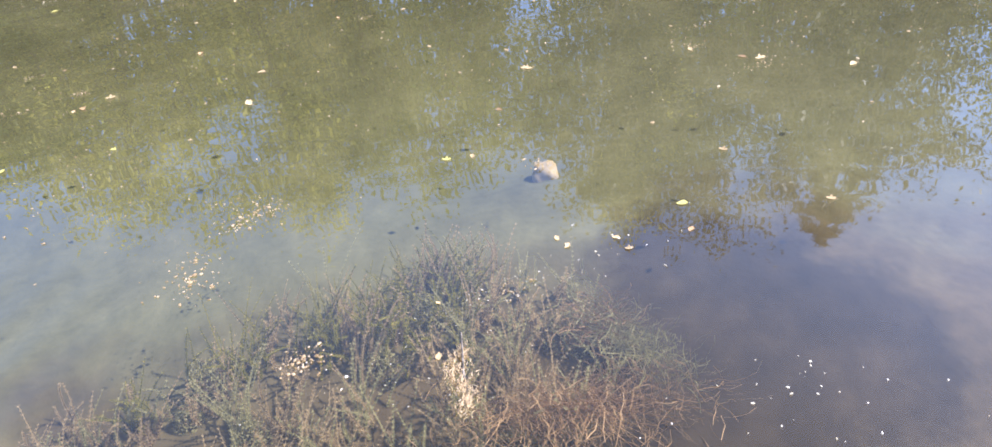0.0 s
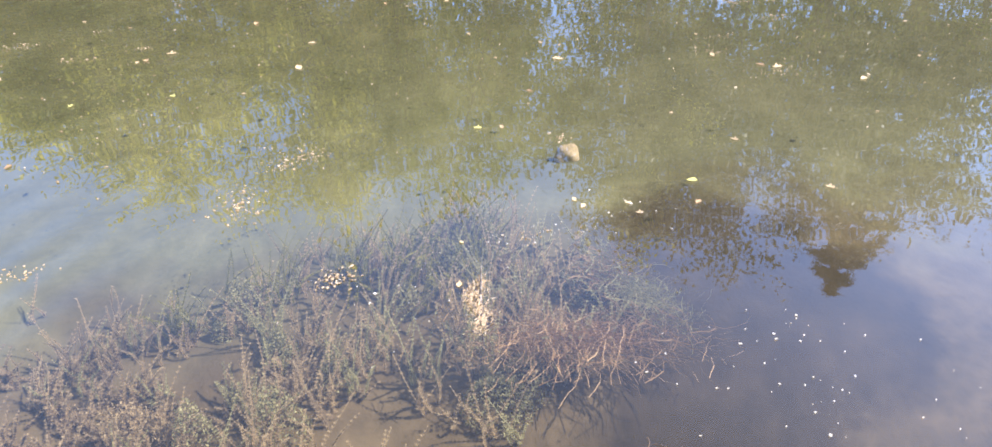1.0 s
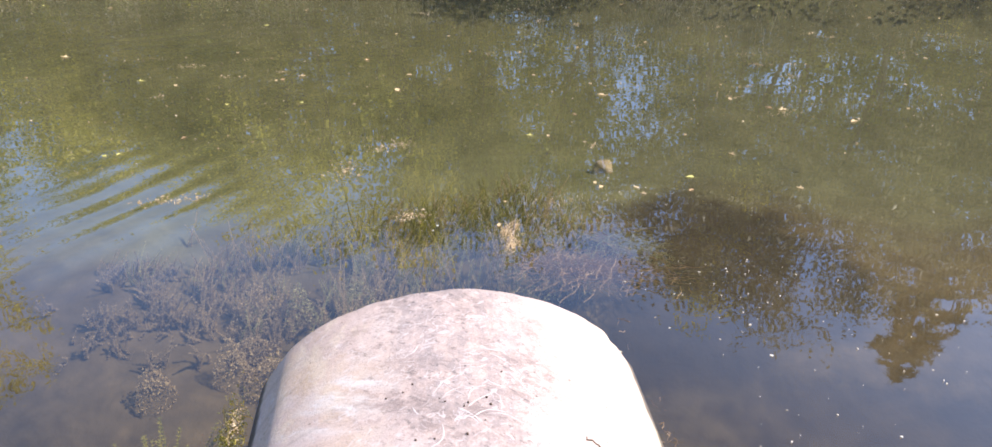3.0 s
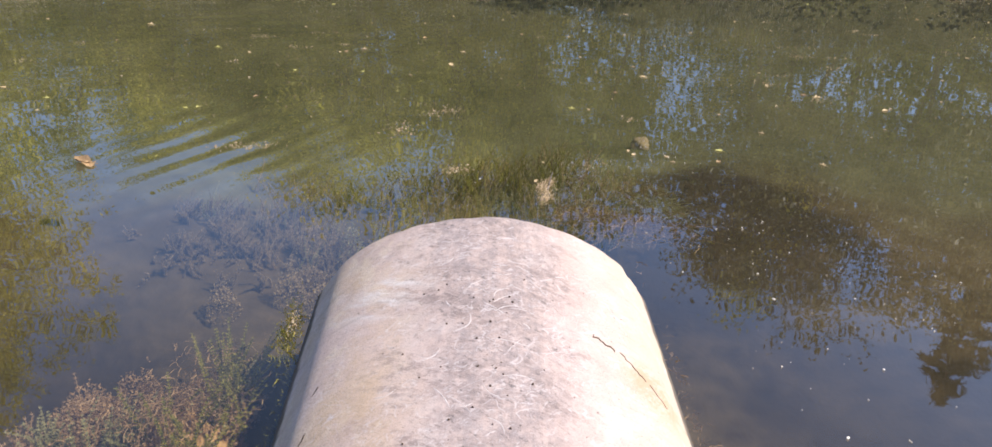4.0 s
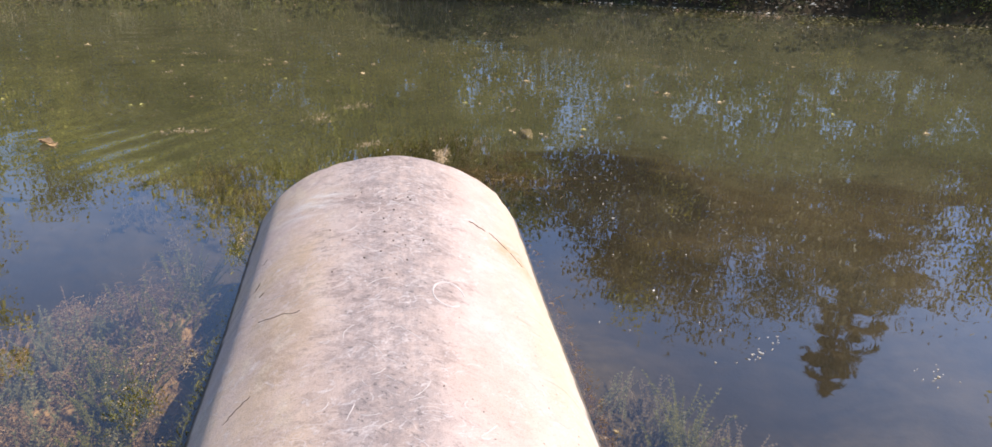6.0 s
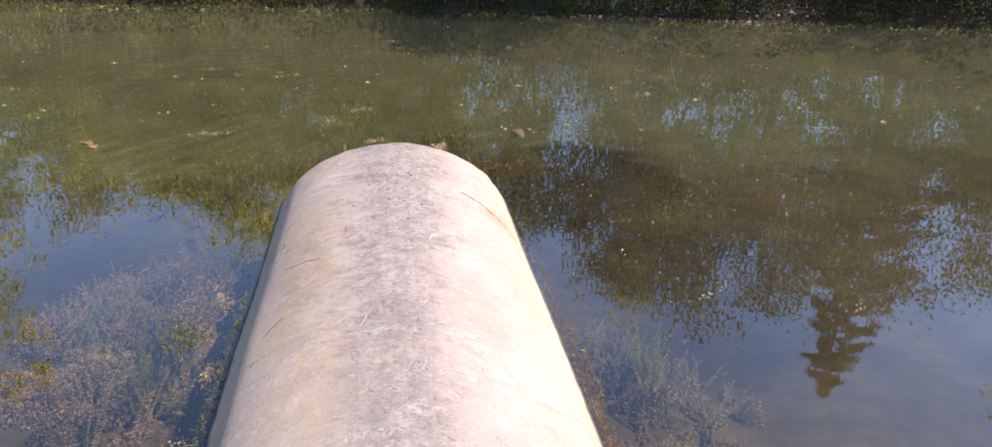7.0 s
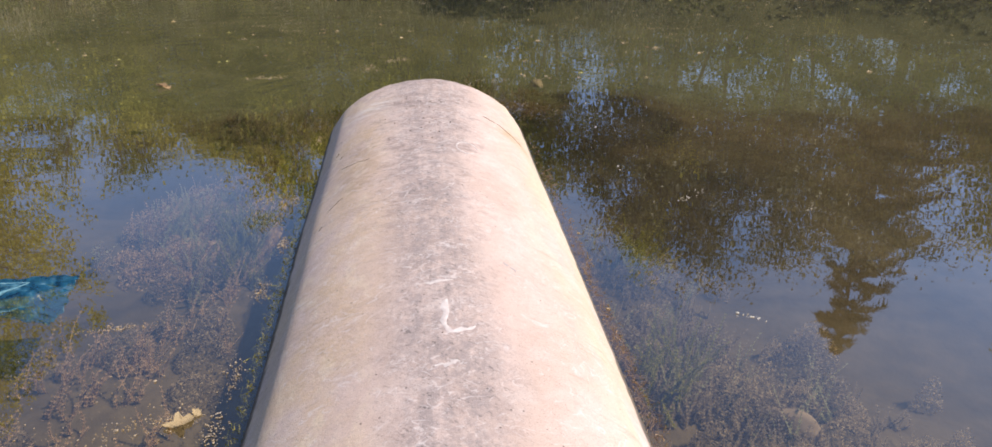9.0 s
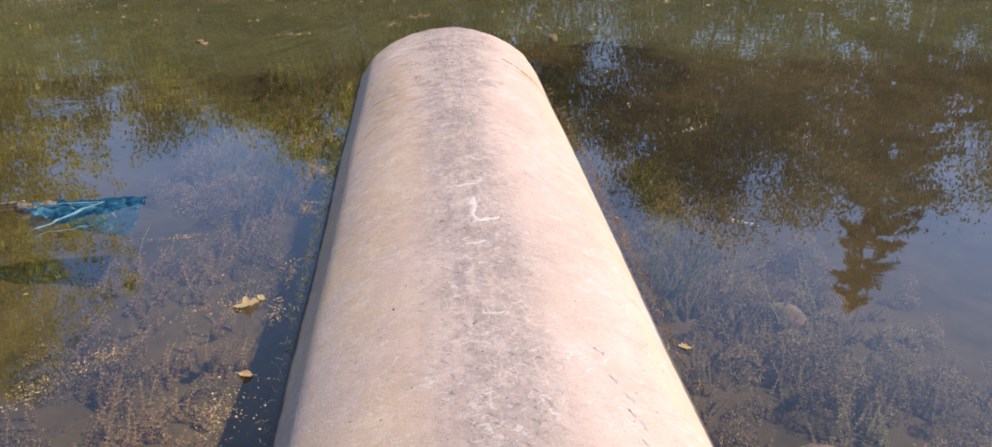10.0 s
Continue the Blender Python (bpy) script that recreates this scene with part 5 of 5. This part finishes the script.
# ---------------------------------------------------------------- trees
def tree(name, label, x, y, height, clear, spread, seed, material, leaves, leaf, stems=1, trunk_r=0.09, limbs=22):
    """Tapered trunks with limbs; leaves hang in clumps about the limb ends."""
    rng = random.Random(seed)
    root = empty(name, x, y, bed_at(x, y) - 0.05)
    tagged(root, label, "tree")
    wood, ends = Soup(), []
    for s in range(stems):
        lean = (rng.uniform(-0.12, 0.12) * (1 + stems * 0.4), rng.uniform(-0.10, 0.10) * (1 + stems * 0.3))
        top = height * rng.uniform(0.85, 1.0) * 0.93
        pts, rad = [], []
        ox, oy = (0, 0) if stems == 1 else (rng.uniform(-0.2, 0.2), rng.uniform(-0.2, 0.2))
        for k in range(9):
            f = k / 8
            pts.append((ox + lean[0] * top * f + 0.06 * math.sin(5 * f + s), oy + lean[1] * top * f + 0.05 * math.cos(4 * f + s), top * f))
            rad.append(trunk_r * (1 - 0.9 * f) * (1.35 if k == 0 else 1) / math.sqrt(stems))
        wood.add(*tube(pts, rad, 8))
        for b in range(int((limbs - 6) / stems) + 6):
            f = rng.uniform(clear / height, 0.98)
            k = min(7, int(f * 8))
            p = Vector(pts[k]).lerp(Vector(pts[k + 1]), f * 8 - k)
            a = rng.uniform(0, 6.28)
            reach = spread * (0.35 + 0.75 * math.sin(math.pi * (0.15 + 0.8 * (f - clear / height) / (1 - clear / height)))) * rng.uniform(0.5, 1.1)
            lift = rng.uniform(0.1, 0.6)
            mid = p + Vector((math.cos(a) * reach * 0.5, math.sin(a) * reach * 0.5, reach * lift * 0.6))
            end = p + Vector((math.cos(a + 0.3) * reach, math.sin(a + 0.3) * reach, reach * lift * 0.7))
            r = max(0.012, rad[k] * 0.42)
            wood.add(*tube([p, mid, end], [r, r * 0.6, r * 0.2], 5))
            ends += [(end, 0.55), (mid.lerp(end, 0.5), 0.5), (mid, 0.35)]
            for q in range(2):
                e2 = mid + Vector((rng.gauss(0, 0.4), rng.gauss(0, 0.4), rng.uniform(-0.1, 0.5))) * reach * 0.7
                wood.add(*tube([mid, e2], [r * 0.4, r * 0.12], 4))
                ends.append((e2, 0.5))
        ends.append((Vector(pts[-1]) + Vector((0, 0, height - top)) * 0.6, 0.4))
    mesh_object("trunk", wood.verts, wood.faces, BARK, root, "", True)
    crown = Soup()
    sprays = []
    for e, r in ends:
        r = r * spread * 0.40
        for q in range(7):
            sprays.append(e + Vector((rng.gauss(0, r), rng.gauss(0, r), rng.gauss(0, r * 0.75) - r * 0.2)))
    for k in range(leaves):
        e = rng.choice(sprays)
        p = e + Vector((rng.gauss(0, leaf * 2.0), rng.gauss(0, leaf * 2.0), rng.gauss(0, leaf * 2.6)))
        s = leaf * rng.uniform(0.6, 1.35)
        d = Vector((rng.gauss(0, 1), rng.gauss(0, 1), rng.gauss(-0.4, 0.8))).normalized() * s
        w = d.cross(Vector((rng.gauss(0, 1), rng.gauss(0, 1), 0.6))).normalized() * s * 0.38
        crown.add([tuple(p - d * 0.6), tuple(p + w), tuple(p + d * 0.7), tuple(p - w)], [(0, 1, 2), (0, 2, 3)])
    crown.make("crown", material, root)
    return root


def conifer(label, x, y, height, spread, seed):
    rng = random.Random(seed)
    root = empty("conifer", x, y, bed_at(x, y) - 0.05)
    tagged(root, label, "tree")
    wood, green = Soup(), Soup()
    wood.add(*tube([(0, 0, height * k / 8) for k in range(9)], [0.14 * (1 - 0.97 * k / 8) for k in range(9)], 8))
    for k in range(150):
        f = rng.uniform(0.12, 0.99)
        a = rng.uniform(0, 6.28)
        reach = spread * (1 - f) ** 0.8 * rng.uniform(0.35, 1.15) + 0.16
        z0 = height * f
        pts = [Vector((math.cos(a) * reach * g, math.sin(a) * reach * g, z0 + reach * (0.18 * g - 0.42 * g * g) * 1.1)) for g in (0, 0.35, 0.7, 1)]
        wood.add(*tube(pts, [0.022, 0.016, 0.010, 0.004], 4))
        for q in range(int(70 + 90 * reach)):
            g = rng.uniform(0.12, 1.0) * 2.999
            i = int(g)
            p = pts[i].lerp(pts[i + 1], g - i) + Vector((rng.gauss(0, 0.05), rng.gauss(0, 0.05), rng.gauss(-0.04, 0.05)))
            d = Vector((math.cos(a) * 0.6 + rng.gauss(0, 0.6), math.sin(a) * 0.6 + rng.gauss(0, 0.6), rng.uniform(-0.9, 0.1))).normalized() * rng.uniform(0.08, 0.20)
            w = d.cross(Vector((0.2, 0.1, 1))).normalized() * 0.022
            green.add([tuple(p - w), tuple(p + w), tuple(p + d)], [(0, 1, 2)])
    mesh_object("trunk", wood.verts, wood.faces, BARK, root, "", True)
    green.make("crown", NEEDLES, root)
    return root


def by_shore(x, d):
    return x, max(float(tree_line(x)) + d, float(far_shore(x)) + (1.4 if x < 1.5 else 0.7))


GREEN_T, YELLOW_T, BROWN_T = "leafy green tree on the far bank", "yellowing leafy tree on the far bank", "olive-brown leafy tree on the far bank"
tree("tree", "tall yellow-green tree on the far bank", *by_shore(-10.2, 1.5), 11.0, 0.3, 3.0, 121, LEAF_YELLOW, 110000, 0.055, 1, 0.13, 56)
tree("tree", GREEN_T, *by_shore(-13.5, 2.5), 11.0, 1.0, 3.2, 122, LEAF_GREEN, 20000, 0.11, 1, 0.2)
# added unseen tree that carries the row on and cuts sky light on the flank
tree("tree", GREEN_T, *by_shore(-18.5, 2.5), 12.0, 1.0, 3.4, 162, LEAF_GREEN, 16000, 0.13, 1, 0.2)
for k, (x, d, tall, spread, stems) in enumerate(((-6.6, 2.4, 3.8, 1.2, 3), (-5.3, 2.1, 3.5, 1.2, 2), (-4.1, 2.4, 3.2, 1.2, 3), (-2.9, 2.1, 3.4, 1.2, 3), (-1.6, 2.3, 4.3, 1.3, 3), (-0.4, 2.1, 4.8, 1.2, 2), (0.9, 2.2, 4.4, 1.1, 2))):
    tree("tree", (GREEN_T, YELLOW_T, YELLOW_T)[k % 3], *by_shore(x, d), tall, 0.25, spread, 123 + k, (LEAF_GREEN, LEAF_YELLOW, LEAF_YELLOW)[k % 3], 16000, 0.05, stems, 0.07)
for k, (x, d, tall, clear, spread, brown, leaves) in enumerate(((1.2, 1.6, 3.9, 1.2, 1.0, 0, 12000), (2.6, 1.5, 4.0, 1.2, 1.0, 0, 14000), (4.1, 1.6, 4.4, 1.2, 1.2, 2, 15000), (5.6, 1.7, 4.8, 1.4, 1.3, 2, 16000), (6.7, 1.5, 5.0, 1.3, 1.4, 2, 17000),
        (7.4, 2.4, 5.0, 1.4, 1.4, 2, 15000), (9.2, 2.2, 4.6, 1.4, 1.3, 2, 14000), (11.4, 2.0, 2.6, 0.8, 1.0, 0, 10000), (12.9, 2.4, 5.0, 0.6, 1.5, 1, 13000))):
    tree("tree", (GREEN_T, YELLOW_T, BROWN_T)[brown], *by_shore(x, d), tall, clear, spread, 141 + k, (LEAF_GREEN, LEAF_YELLOW, LEAF_BROWN)[brown], leaves, 0.05, 2, 0.06)
tree("tree", "slender feathery yellow-green tree on the far bank", *by_shore(4.75, 1.3), 5.7, 1.5, 0.75, 161, LEAF_YELLOW, 9000, 0.04, 1, 0.05)
conifer("dark conifer with drooping boughs on the far bank", 10.9, 11.7, 8.8, 2.5, 132)
tree("tree", YELLOW_T, *by_shore(15.4, 1.8), 11.5, 1.0, 2.1, 134, LEAF_YELLOW, 22000, 0.10, 1, 0.14, 34)
tree("tree", GREEN_T, *by_shore(19.0, 3.0), 10.0, 1.0, 2.8, 135, LEAF_GREEN, 10000, 0.12, 1, 0.18)


def far_woods():
    """A low, broken line of woodland beyond the bank."""
    rng = random.Random(141)
    soup = Soup()
    ax = np.random.RandomState(144).uniform(-70, 80, 26000)
    tops = (4.5 - 3.2 * smooth(2, 8, ax)) + 4.0 * vnoise(ax, 0 * ax, 6.0, 142) * (1 - 0.5 * smooth(2, 8, ax)) + 2.0 * vnoise(ax, 0 * ax + 3, 1.3, 143)
    for x, top in zip(ax.tolist(), tops.tolist()):
        y = 34 + 6 * rng.random() - 0.1 * x
        z = 1.0 + top * rng.random() ** 0.8
        s = rng.uniform(0.15, 0.34)
        d = Vector((rng.gauss(0, 1), rng.gauss(0, 1), rng.gauss(0, 0.8))).normalized() * s
        w = d.cross(Vector((rng.gauss(0, 1), 0.5, 1))).normalized() * s * 0.5
        p = Vector((x, y, z))
        soup.add([tuple(p - d), tuple(p + w), tuple(p + d), tuple(p - w)], [(0, 1, 2), (0, 2, 3)])
    tagged(soup.make("far_woods", LEAF_GREEN), "low line of distant green woodland", "woodland", kind="stuff")


far_woods()

# grass that closes the near bank behind the pipe
blades("bank_grass", "short green grass on the near bank", GRASS, 9000, 151, (-8, 8), (0.0, 2.5), 0.22, 0.007, 0.5, near_shore, -1)
